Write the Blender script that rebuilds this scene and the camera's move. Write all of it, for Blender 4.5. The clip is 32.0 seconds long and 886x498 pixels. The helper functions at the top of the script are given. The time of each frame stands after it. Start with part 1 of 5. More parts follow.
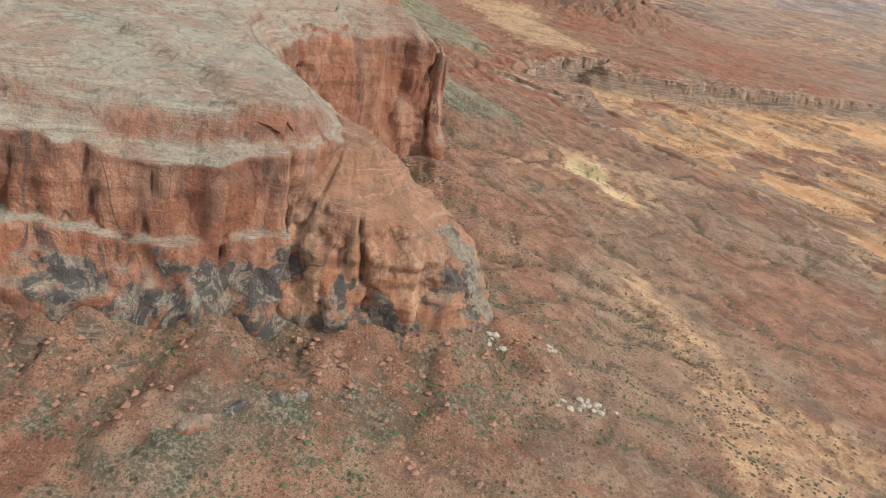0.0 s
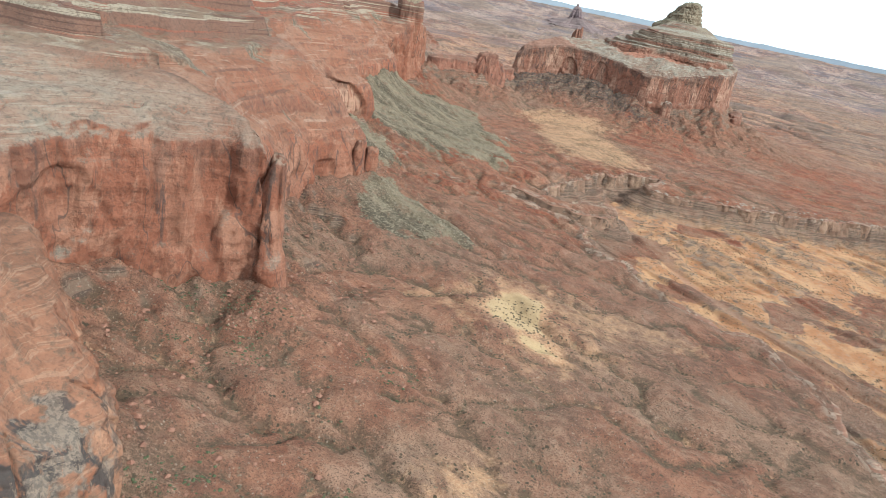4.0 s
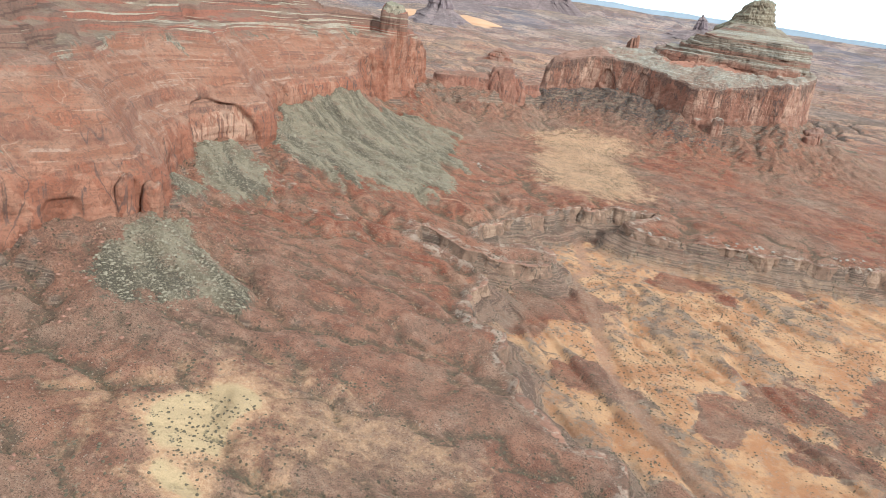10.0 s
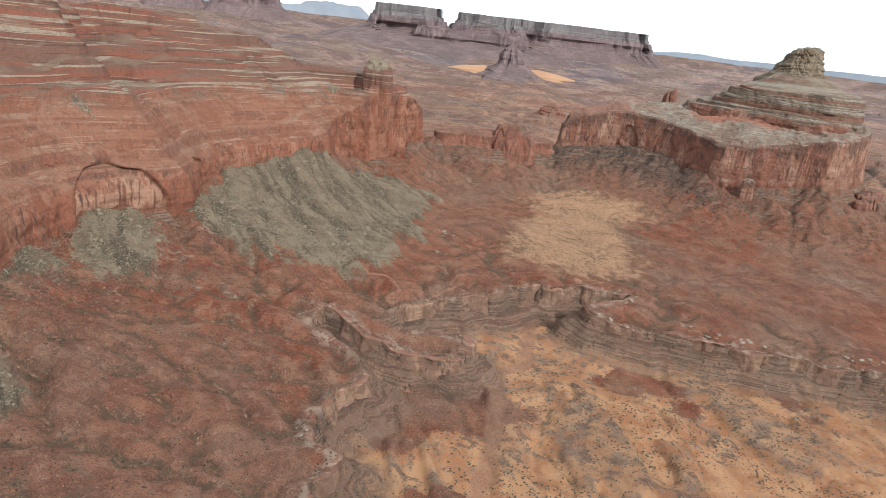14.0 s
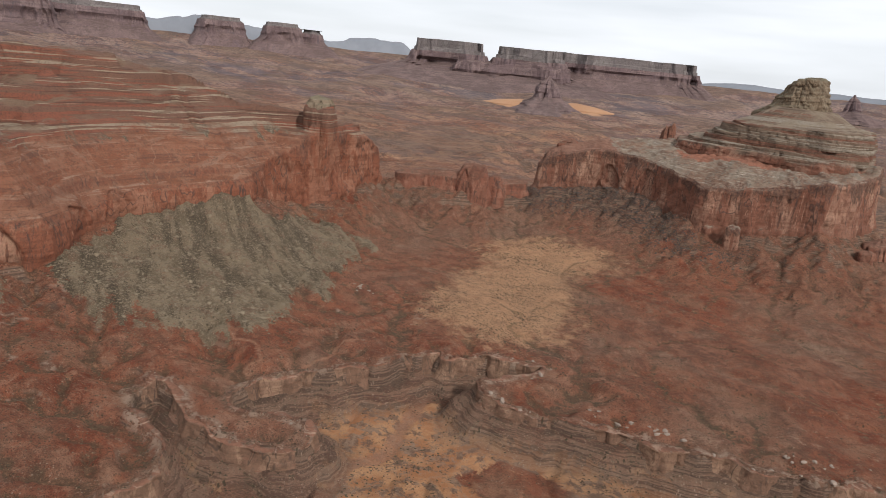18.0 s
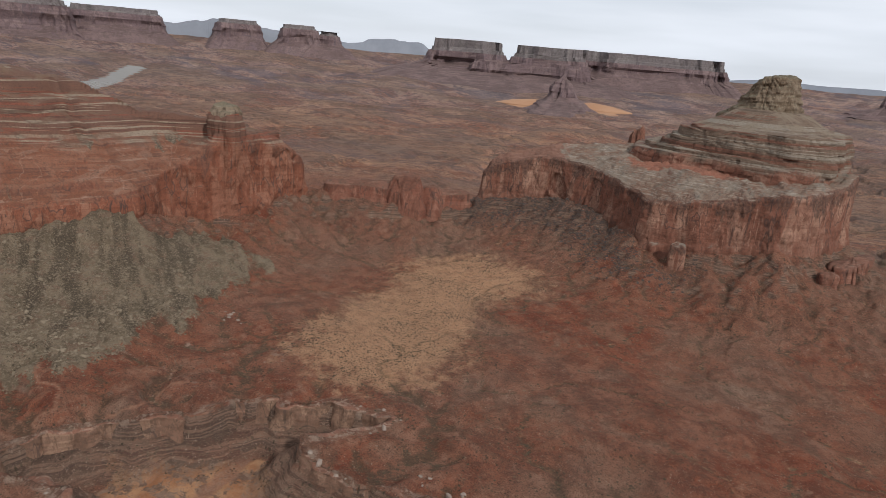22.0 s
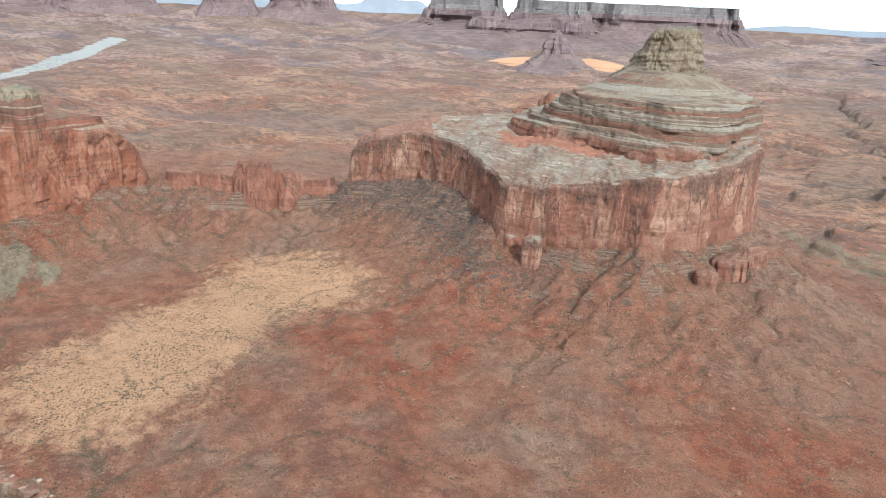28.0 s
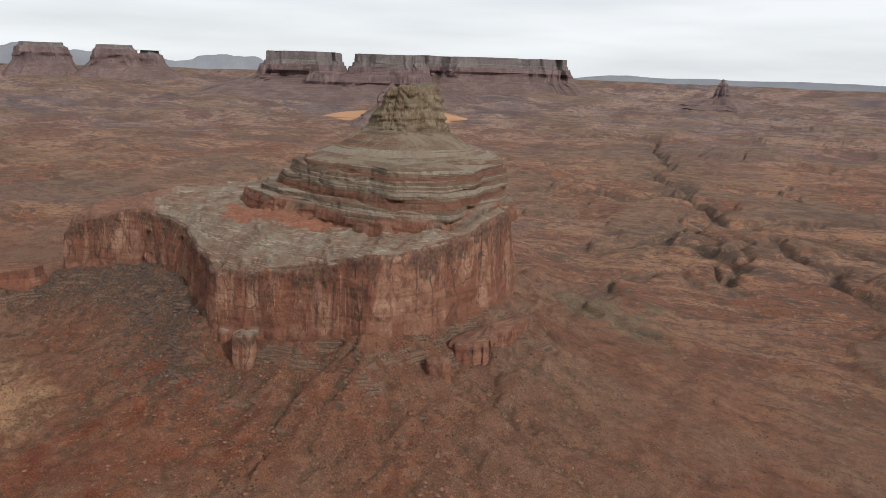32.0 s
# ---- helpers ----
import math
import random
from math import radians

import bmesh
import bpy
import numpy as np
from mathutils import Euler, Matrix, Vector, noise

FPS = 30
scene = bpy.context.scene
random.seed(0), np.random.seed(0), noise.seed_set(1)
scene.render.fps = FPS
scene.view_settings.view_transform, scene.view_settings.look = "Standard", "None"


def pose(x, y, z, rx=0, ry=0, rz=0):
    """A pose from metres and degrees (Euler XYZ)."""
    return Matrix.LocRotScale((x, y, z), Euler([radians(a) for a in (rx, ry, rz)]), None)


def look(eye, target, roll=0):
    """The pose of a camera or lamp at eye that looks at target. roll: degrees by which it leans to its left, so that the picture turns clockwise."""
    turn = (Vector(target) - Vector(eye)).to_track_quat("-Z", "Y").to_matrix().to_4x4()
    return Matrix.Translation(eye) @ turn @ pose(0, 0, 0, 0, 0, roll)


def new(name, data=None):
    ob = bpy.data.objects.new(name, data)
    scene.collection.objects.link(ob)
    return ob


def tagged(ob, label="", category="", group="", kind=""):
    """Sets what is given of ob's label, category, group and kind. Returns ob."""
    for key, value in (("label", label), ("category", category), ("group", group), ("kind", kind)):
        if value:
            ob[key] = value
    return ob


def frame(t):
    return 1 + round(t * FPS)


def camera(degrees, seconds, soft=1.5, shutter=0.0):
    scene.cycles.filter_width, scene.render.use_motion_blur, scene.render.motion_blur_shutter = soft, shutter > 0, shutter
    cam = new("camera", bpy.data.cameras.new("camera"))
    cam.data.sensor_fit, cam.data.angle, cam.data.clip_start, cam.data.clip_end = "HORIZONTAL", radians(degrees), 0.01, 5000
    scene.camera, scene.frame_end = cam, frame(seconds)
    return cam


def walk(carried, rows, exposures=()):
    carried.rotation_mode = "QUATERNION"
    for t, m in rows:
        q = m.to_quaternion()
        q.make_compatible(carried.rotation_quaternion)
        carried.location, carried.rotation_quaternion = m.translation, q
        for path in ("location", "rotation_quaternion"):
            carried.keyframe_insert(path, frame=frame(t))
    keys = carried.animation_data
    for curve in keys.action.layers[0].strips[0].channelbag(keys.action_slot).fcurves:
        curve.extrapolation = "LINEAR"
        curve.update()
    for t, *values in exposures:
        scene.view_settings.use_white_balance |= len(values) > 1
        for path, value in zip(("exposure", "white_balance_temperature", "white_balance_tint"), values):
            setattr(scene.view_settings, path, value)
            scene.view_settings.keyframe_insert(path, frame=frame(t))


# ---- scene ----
cam = camera(64.6, 32.0, soft=0.75)
METRES, EYE, TILT, LEAN, TURN = 1100.0, 150.0, -27.0, -11.0, 0.0
ROWS = [
    (0.0, 0.0, 0.0, 0.0, 0.0, 0.0, -0.0),
    (0.5, 0.0146, 0.0085, 0.0023, 0.84, 1.18, -0.73),
    (1.0, 0.0294, 0.0166, 0.0049, 0.16, 2.63, -0.24),
    (1.5, 0.0438, 0.0252, 0.0078, 0.99, 2.7, -0.22),
    (2.0, 0.0578, 0.0344, 0.011, 2.76, 3.04, -0.9),
    (2.5, 0.0709, 0.0451, 0.0138, 4.7, 4.84, -1.26),
    (3.0, 0.084, 0.055, 0.0175, 6.49, 6.67, -2.06),
    (3.5, 0.097, 0.0651, 0.0212, 8.37, 9.24, -4.1),
    (5.5, 0.1471, 0.1055, 0.036, 13.94, 1.22, -5.79),
    (6.0, 0.1584, 0.1173, 0.0398, 13.89, 3.08, -5.1),
    (6.5, 0.1705, 0.128, 0.0446, 15.01, 4.17, -4.38),
    (7.0, 0.1815, 0.1399, 0.0484, 16.65, 4.99, -3.82),
    (7.5, 0.1925, 0.1512, 0.0535, 17.4, 6.02, -4.67),
    (8.0, 0.2025, 0.1625, 0.0574, 17.65, 7.08, -5.76),
    (8.5, 0.2137, 0.1738, 0.0628, 18.18, 7.99, -6.3),
    (9.0, 0.2252, 0.1856, 0.0683, 19.59, 6.56, -7.39),
    (9.5, 0.234, 0.1981, 0.0721, 20.49, 6.58, -7.99),
    (10.0, 0.2433, 0.2099, 0.0773, 21.58, 8.35, -8.31),
    (10.5, 0.2536, 0.2217, 0.0829, 22.66, 9.02, -9.37),
    (11.0, 0.2632, 0.2341, 0.0877, 24.11, 9.69, -9.11),
    (11.5, 0.2717, 0.2462, 0.0932, 24.91, 10.35, -9.71),
    (12.0, 0.2809, 0.2582, 0.0992, 25.63, 11.17, -10.04),
    (12.5, 0.2898, 0.2704, 0.105, 26.64, 11.43, -10.23),
    (13.0, 0.2981, 0.2825, 0.111, 27.38, 11.36, -10.68),
    (13.5, 0.3063, 0.2947, 0.1169, 28.26, 11.27, -10.64),
    (14.0, 0.3141, 0.3067, 0.123, 29.13, 11.33, -10.83),
    (14.5, 0.3216, 0.3192, 0.1292, 29.71, 11.87, -11.46),
    (16.5, 0.3513, 0.3674, 0.1538, 32.37, 12.14, -12.65),
    (17.0, 0.3578, 0.3796, 0.16, 32.86, 12.25, -12.59),
    (17.5, 0.3641, 0.3913, 0.1661, 33.26, 12.42, -12.77),
    (18.0, 0.3705, 0.4038, 0.1724, 34.0, 12.96, -12.41),
    (18.5, 0.377, 0.4157, 0.1787, 34.58, 13.44, -12.33),
    (19.0, 0.383, 0.428, 0.1852, 35.6, 13.55, -11.54),
    (19.5, 0.3893, 0.4403, 0.1915, 36.29, 14.08, -10.93),
    (20.0, 0.3955, 0.4523, 0.1978, 36.82, 14.11, -11.15),
    (20.5, 0.4015, 0.4643, 0.2039, 36.64, 13.63, -12.4),
    (21.0, 0.4075, 0.4769, 0.2101, 37.04, 13.33, -12.52),
    (21.5, 0.4135, 0.4889, 0.2162, 37.15, 12.68, -13.16),
    (22.0, 0.4193, 0.5014, 0.2226, 37.25, 12.24, -13.14),
    (22.5, 0.4251, 0.5133, 0.2289, 37.84, 11.92, -12.41),
    (23.0, 0.431, 0.5261, 0.2354, 38.34, 8.37, -12.94),
    (23.5, 0.4361, 0.5387, 0.2419, 39.18, 6.42, -13.61),
    (24.0, 0.4413, 0.5512, 0.248, 40.17, 5.75, -13.07),
    (24.5, 0.4464, 0.5631, 0.2543, 40.36, 6.68, -13.0),
    (26.5, 0.4664, 0.611, 0.2781, 40.84, 7.34, -13.58),
    (27.0, 0.471, 0.6236, 0.2843, 40.57, 7.21, -13.58),
    (27.5, 0.4755, 0.6362, 0.2906, 40.54, 8.66, -12.62),
    (28.0, 0.4803, 0.6481, 0.2968, 40.46, 8.37, -12.28),
    (28.5, 0.4845, 0.6612, 0.3031, 40.32, 9.03, -11.0),
    (29.0, 0.4895, 0.6719, 0.3092, 36.09, 9.29, -11.21),
    (29.5, 0.4928, 0.6831, 0.3169, 32.65, 9.76, -8.17),
    (30.0, 0.5001, 0.6973, 0.3215, 30.43, 13.6, -5.77),
    (30.5, 0.5044, 0.7098, 0.328, 30.61, 12.82, -5.2),
    (31.0, 0.5091, 0.7241, 0.3344, 31.33, 12.37, -5.04),
    (31.5, 0.5135, 0.7368, 0.3406, 31.7, 12.88, -5.14),
    (32.0, 0.5166, 0.7496, 0.3468, 31.09, 13.91, -6.45),
]
EXPOSURES = [   # seconds, stops, kelvin, tint
    (0.0, 0.55, 5630, -6), (3.0, 0.6, 5280, -6), (6.0, 0.62, 5630, 0), (8.0, 0.72, 5230, -5), (9.0, 0.76, 5230, -5), (12.0, 0.62, 5280, -2), (13.0, 0.32, 5530, 2), (14.5, 0.18, 5730, 5), (16.5, -0.33, 6090, 10), (19.0, -0.42, 6190, 11), (20.0, -0.68, 6240, 12), (21.0, -0.65, 6140, 11),
    (22.0, -0.6, 5940, 11), (23.0, -0.18, 6190, 10), (24.0, 0.56, 5690, 3), (27.0, 0.66, 5330, -1), (28.0, 0.68, 5380, 0), (29.5, 0.56, 5480, 1), (30.0, 0.15, 6180, 8), (30.5, -0.45, 6230, 9), (32.0, -0.48, 6230, 9)]
walk(cam, [(t, pose(0, 0, EYE, TILT, LEAN, TURN) @ pose(METRES * x, METRES * y, METRES * z, 90 + pitch, roll, yaw)) for t, x, y, z, yaw, pitch, roll in ROWS], EXPOSURES)

# ---- world, sun ----
SUN_AZ, SUN_EL = 112.0, 35.0    # compass degrees from +y towards +x, and height
world = bpy.data.worlds.new("world")
scene.world = world
world.use_nodes = True
wn, wl = world.node_tree.nodes, world.node_tree.links
wn.clear()
w_out, w_bg = wn.new("ShaderNodeOutputWorld"), wn.new("ShaderNodeBackground")
sky = wn.new("ShaderNodeTexSky")
sky.sky_type, sky.sun_disc = "NISHITA", False
sky.sun_elevation, sky.sun_rotation = radians(SUN_EL), radians(SUN_AZ)
sky.altitude, sky.dust_density, sky.air_density = 1300, 3.0, 1.0
w_co, w_map, w_no, w_ramp = wn.new("ShaderNodeTexCoord"), wn.new("ShaderNodeMapping"), wn.new("ShaderNodeTexNoise"), wn.new("ShaderNodeValToRGB")
w_map.inputs["Scale"].default_value = (1.0, 1.0, 9.0)
w_no.inputs["Scale"].default_value, w_no.inputs["Detail"].default_value = 2.2, 6.0
w_ramp.color_ramp.elements[0].position, w_ramp.color_ramp.elements[1].position = 0.30, 0.62
w_mix = wn.new("ShaderNodeMix")
w_mix.data_type = "RGBA"
w_mix.inputs["B"].default_value = (16.6, 16.7, 16.6, 1)
w_fac = wn.new("ShaderNodeMapRange")
w_fac.inputs["To Min"].default_value, w_fac.inputs["To Max"].default_value = 0.72, 1.0
wl.new(w_co.outputs["Generated"], w_map.inputs["Vector"])
wl.new(w_map.outputs["Vector"], w_no.inputs["Vector"])
wl.new(w_no.outputs["Fac"], w_ramp.inputs["Fac"])
wl.new(w_ramp.outputs["Color"], w_fac.inputs["Value"])
wl.new(w_fac.outputs["Result"], w_mix.inputs["Factor"])
wl.new(sky.outputs["Color"], w_mix.inputs["A"])
wl.new(w_mix.outputs["Result"], w_bg.inputs["Color"])
w_bg.inputs["Strength"].default_value = 0.078
wl.new(w_bg.outputs["Background"], w_out.inputs["Surface"])
sun = new("sun", bpy.data.lights.new("sun", "SUN"))
sun.data.energy, sun.data.angle, sun.data.color = 4.1, radians(4), (1.0, 0.93, 0.84)
sa, se = radians(SUN_AZ), radians(SUN_EL)
sun.matrix_world = look((math.sin(sa) * math.cos(se) * 900, math.cos(sa) * math.cos(se) * 900, math.sin(se) * 900), (0, 0, 0))


# ---- noise and plan helpers ----
def hashed(ix, iy, iz, seed):
    h = (ix.astype(np.int64) * 374761393 + iy.astype(np.int64) * 668265263 + iz.astype(np.int64) * 2147483647 + seed * 974634777) & 0xFFFFFFFF
    h = ((h ^ (h >> 13)) * 1274126177) & 0xFFFFFFFF
    h = ((h ^ (h >> 16)) * 2246822519) & 0xFFFFFFFF
    return ((h ^ (h >> 15)) & 0xFFFFFF) / 8388607.5 - 1.0


def vnoise(x, y, z=None, seed=0):
    """Smooth value noise from -1 to 1."""
    x, y = np.asarray(x, float), np.asarray(y, float)
    ix, iy = np.floor(x), np.floor(y)
    fx, fy = x - ix, y - iy
    fx, fy = fx * fx * fx * (fx * (fx * 6 - 15) + 10), fy * fy * fy * (fy * (fy * 6 - 15) + 10)
    if z is None:
        zero = np.zeros_like(ix)
        a = hashed(ix, iy, zero, seed) * (1 - fx) + hashed(ix + 1, iy, zero, seed) * fx
        b = hashed(ix, iy + 1, zero, seed) * (1 - fx) + hashed(ix + 1, iy + 1, zero, seed) * fx
        return a * (1 - fy) + b * fy
    z = np.asarray(z, float)
    iz = np.floor(z)
    fz = z - iz
    fz = fz * fz * (3 - 2 * fz)
    layers = []
    for k in (0, 1):
        a = hashed(ix, iy, iz + k, seed) * (1 - fx) + hashed(ix + 1, iy, iz + k, seed) * fx
        b = hashed(ix, iy + 1, iz + k, seed) * (1 - fx) + hashed(ix + 1, iy + 1, iz + k, seed) * fx
        layers.append(a * (1 - fy) + b * fy)
    return layers[0] * (1 - fz) + layers[1] * fz


def fbm(x, y, z=None, octaves=4, seed=0, gain=0.5):
    total, amp, k = 0.0, 1.0, 1.0
    for o in range(octaves):
        total = total + amp * vnoise(np.asarray(x) * k + 17.3 * o, np.asarray(y) * k - 9.1 * o, None if z is None else np.asarray(z) * k, seed + o)
        amp, k = amp * gain, k * 2.03
    return total


def ridged(x, y, octaves=3, seed=0):
    """0 on thin winding lines, up to 1 between them."""
    total, amp, k = 0.0, 1.0, 1.0
    for o in range(octaves):
        total = total + amp * np.abs(vnoise(x * k + 5.7 * o, y * k + 3.3 * o, None, seed + o))
        amp, k = amp * 0.5, k * 2.1
    return total


def ramp(a, b, x):
    t = np.clip((x - a) / (b - a), 0, 1)
    return t * t * (3 - 2 * t)


def rounded(points, closed=True, per=6):
    """A smooth line (Catmull-Rom) through control points of any number of columns."""
    p = np.array(points, float)
    n = len(p)
    out = []
    for i in range(n if closed else n - 1):
        if closed:
            a, b, c, d = p[i - 1], p[i], p[(i + 1) % n], p[(i + 2) % n]
        else:
            a, b, c, d = p[max(i - 1, 0)], p[i], p[i + 1], p[min(i + 2, n - 1)]
        for t in np.arange(per) / per:
            out.append(0.5 * (2 * b + (c - a) * t + (2 * a - 5 * b + 4 * c - d) * t * t + (3 * b - a - 3 * c + d) * t ** 3))
    if not closed:
        out.append(p[-1])
    return np.array(out)


def nearest(x, y, line, closed=True):
    """Distance to a line, and where on it (in control steps)."""
    n = len(line)
    best, where = np.full(x.shape, 1e12), np.zeros(x.shape)
    for i in range(n if closed else n - 1):
        ax, ay = line[i][:2]
        bx, by = line[(i + 1) % n][:2]
        ux, uy = bx - ax, by - ay
        t = np.clip(((x - ax) * ux + (y - ay) * uy) / (ux * ux + uy * uy + 1e-9), 0, 1)
        d = (x - ax - t * ux) ** 2 + (y - ay - t * uy) ** 2
        hit = d < best
        best[hit], where[hit] = d[hit], (i + t)[hit]
    return np.sqrt(best), where


def inside(x, y, line):
    odd = np.zeros(x.shape, bool)
    n = len(line)
    for i in range(n):
        ax, ay = line[i][:2]
        bx, by = line[(i + 1) % n][:2]
        if ay == by:
            continue
        odd ^= ((ay > y) != (by > y)) & (x < (bx - ax) * (y - ay) / (by - ay) + ax)
    return odd


def signed(x, y, line):
    """Distance to a closed line, positive inside; far points get a rough value only."""
    lo, hi = np.min(line[:, :2], 0) - 320, np.max(line[:, :2], 0) + 320
    m = (x > lo[0]) & (x < hi[0]) & (y > lo[1]) & (y < hi[1])
    out = np.full(x.shape, -320.0)
    if m.any():
        d, _ = nearest(x[m], y[m], line)
        out[m] = np.where(inside(x[m], y[m], line), d, -np.minimum(d, 320))
    return out


# ---- the plan: metres, x and y on the ground ----
FAR_EYE = (540.0, 830.0, 222.0)     # the far country is drawn together towards this point, as the world ends at 4.25 km
PLATEAU_SOUTH = [   # foot x, y, foot height, rim height, how far the rim stands back
    (-420, 120, 40, 92, 12), (-250, 138, 38, 90, 12), (-150, 148, 36, 87, 14), (-95, 153, 34, 83, 15), (-60, 157, 33, 79, 15),
    (-36, 163, 32, 81, 15), (-18, 176, 34, 82, 10), (-12, 196, 36, 81, 7), (-16, 222, 36, 80, 7), (-26, 246, 36, 81, 7),
    (-40, 266, 36, 85, 10), (-42, 287, 36, 90, 14), (-30, 306, 36, 91, 16),
    (-12, 325, 35, 90, 12), (8, 332, 34, 87, 7), (17, 342, 34, 85, 7)]
PLATEAU_MIDDLE = [
    (12, 362, 34, 80, 8), (-8, 390, 35, 80, 14), (-18, 420, 36, 78, 16), (-14, 460, 36, 75, 16), (0, 490, 35, 72, 17), (4, 517, 35, 70, 15),
    (-10, 545, 36, 69, 17), (-45, 585, 38, 71, 16), (-62, 640, 38, 71, 14), (-50, 690, 38, 71, 13), (-60, 712, 40, 71, 14),
    (-88, 748, 44, 70, 12), (-100, 800, 50, 72, 10), (-92, 850, 53, 72, 10), (-84, 884, 51, 76, 9), (-100, 922, 45, 84, 10)]
PLATEAU_NORTH = [
    (-94, 950, 40, 98, 10), (-84, 968, 40, 112, 10), (-82, 989, 40, 118, 11), (-84, 1012, 44, 114, 11), (-86, 1040, 46, 108, 11), (-90, 1062, 48, 98, 9),
    (-98, 1080, 50, 84, 8), (-112, 1092, 52, 66, 7), (-132, 1082, 50, 86, 9), (-146, 1058, 46, 104, 12), (-156, 1020, 45, 116, 14), (-180, 995, 45, 124, 14), (-250, 975, 40, 118, 14),
    (-330, 900, 30, 100, 14), (-380, 700, 30, 90, 14), (-430, 500, 30, 90, 14), (-480, 300, 30, 90, 14)]
NOSE = [
    (-20, 172, 32, 70, 12), (8, 177, 31, 68, 16), (28, 186, 28, 58, 18), (40, 200, 25, 50, 20), (32, 218, 27, 58, 18), (10, 236, 30, 65, 12),
    (-12, 252, 32, 70, 8), (-36, 258, 36, 72, 4), (-44, 220, 45, 74, 3), (-36, 186, 42, 72, 3)]
BUTTE = [
    (22, 1224, 48, 84, 6), (45, 1232, 54, 97, 5), (80, 1246, 60, 105, 4), (100, 1248, 62, 108, 4), (140, 1242, 62, 106, 5),
    (185, 1222, 56, 99, 4), (215, 1203, 50, 93, 5), (228, 1198, 48, 92, 6), (255, 1206, 50, 97, 5), (285, 1216, 54, 102, 5),
    (310, 1226, 60, 109, 4), (330, 1228, 64, 113, 5), (348, 1252, 64, 115, 5), (362, 1290, 62, 120, 5), (368, 1320, 60, 125, 6),
    (362, 1360, 56, 125, 8), (340, 1410, 50, 124, 8)]
BUTTE_BACK = [
    (290, 1450, 50, 124, 8), (220, 1460, 50, 122, 8), (150, 1430, 50, 120, 8), (100, 1380, 50, 116, 8), (60, 1320, 50, 110, 8),
    (30, 1270, 48, 98, 8), (10, 1240, 47, 86, 6)]
SADDLE = [
    (-84, 1092, 48, 62, 4), (-55, 1108, 46, 64, 4), (-34, 1122, 45, 64, 4), (-12, 1134, 44, 62, 5), (2, 1154, 44, 62, 5), (8, 1176, 44, 58, 4),
    (24, 1206, 45, 60, 3), (8, 1218, 44, 58, 4), (-14, 1192, 42, 58, 4), (-30, 1168, 42, 62, 5), (-50, 1150, 42, 62, 4), (-75, 1125, 43, 62, 4), (-100, 1108, 44, 62, 4)]
UPPER_TIER = [(203, 1312), (232, 1288), (275, 1278), (318, 1280), (346, 1300), (352, 1330), (342, 1380), (300, 1412), (240, 1402), (208, 1362)]
SUMMIT = [(214, 1362, 164, 194, 32), (226, 1341, 164, 201, 27), (250, 1329, 164, 206, 22), (276, 1333, 164, 209, 18), (297, 1351, 164, 209, 16), (300, 1374, 164, 209, 16), (282, 1397, 164, 208, 20), (252, 1401, 164, 205, 23), (227, 1388, 164, 199, 27)]
LOWLAND = [   # the sandy hollow below the canyon rims
    (166, 834), (155, 792), (138, 765), (127, 748), (118, 724), (132, 703), (172, 717), (182, 700), (150, 684), (112, 686), (84, 690), (86, 668), (118, 656),
    (152, 640), (158, 604), (166, 574), (189, 576), (200, 540), (211, 518), (240, 506), (264, 496), (278, 470), (284, 436), (296, 372), (350, 300), (520, 180), (900, 60),
    (1300, 500), (1300, 1160), (900, 1040), (640, 950), (500, 900), (400, 860), (347, 840), (309, 828), (270, 814), (232, 806), (214, 812), (232, 852), (226, 862), (192, 840), (176, 828)]
TALUS_A = [(-60, 706), (-92, 748), (-104, 805), (-90, 875), (-69, 921), (-14, 952), (6, 932), (46, 838), (78, 782), (52, 728), (38, 703), (6, 697), (-25, 694)]
TALUS_B = [(2, 494), (9, 510), (17, 522), (34, 522), (62, 506), (84, 496), (68, 474), (46, 468), (22, 474)]
TALUS_C = [(-62, 640), (-54, 658), (-34, 650), (-12, 632), (4, 624), (-12, 608), (-32, 604)]
TALUS_D = [(-30, 566), (-24, 590), (-8, 574), (0, 540), (-16, 552)]
TALUS_E = [(336, 1470), (372, 1490), (428, 1530), (462, 1450), (420, 1440), (386, 1440)]   # grey apron behind the butte
FAN = [(114, 886), (97, 940), (74, 1022), (60, 1086), (90, 1136), (124, 1136), (172, 1124), (186, 1082), (172, 1046), (200, 1000), (222, 940), (220, 894), (182, 862), (146, 868)]
BRIGHT = [(98, 424), (107, 401), (136, 391), (152, 403), (138, 426), (122, 441)]
PALE = [(115, 287), (133, 290), (136, 258), (138, 232), (150, 234), (168, 206), (191, 192), (182, 168), (124, 157), (112, 182), (120, 216), (113, 255)]
PALE_NORTH = [(106, 402), (114, 434), (143, 478), (164, 466), (204, 463), (226, 450), (171, 426), (142, 414)]
WASHES = [   # narrow gullies with brush in them
    [(28, 386), (40, 380), (57, 369), (77, 367), (98, 374), (104, 378), (118, 380), (132, 386), (146, 396), (170, 410), (186, 416), (214, 412)],
    [(66, 398), (82, 389), (104, 378)],
    [(80, 306), (98, 313), (112, 323), (137, 336), (145, 346), (160, 356), (180, 354), (198, 358), (230, 372)],
    [(150, 462), (174, 445), (195, 431), (218, 420), (239, 434), (258, 440)],
    [(222, 900), (243, 907), (249, 926), (264, 932), (274, 956), (284, 980), (311, 984), (339, 986), (380, 1004)],
    [(190, 1150), (170, 1125), (152, 1093), (150, 1056), (181, 1005), (220, 963), (249, 926)],
    [(75, 1080), (82, 1106), (101, 1154), (132, 1172), (169, 1180)],
    [(30, 530), (53, 545), (71, 559), (85, 570), (117, 570), (129, 588), (150, 600)],
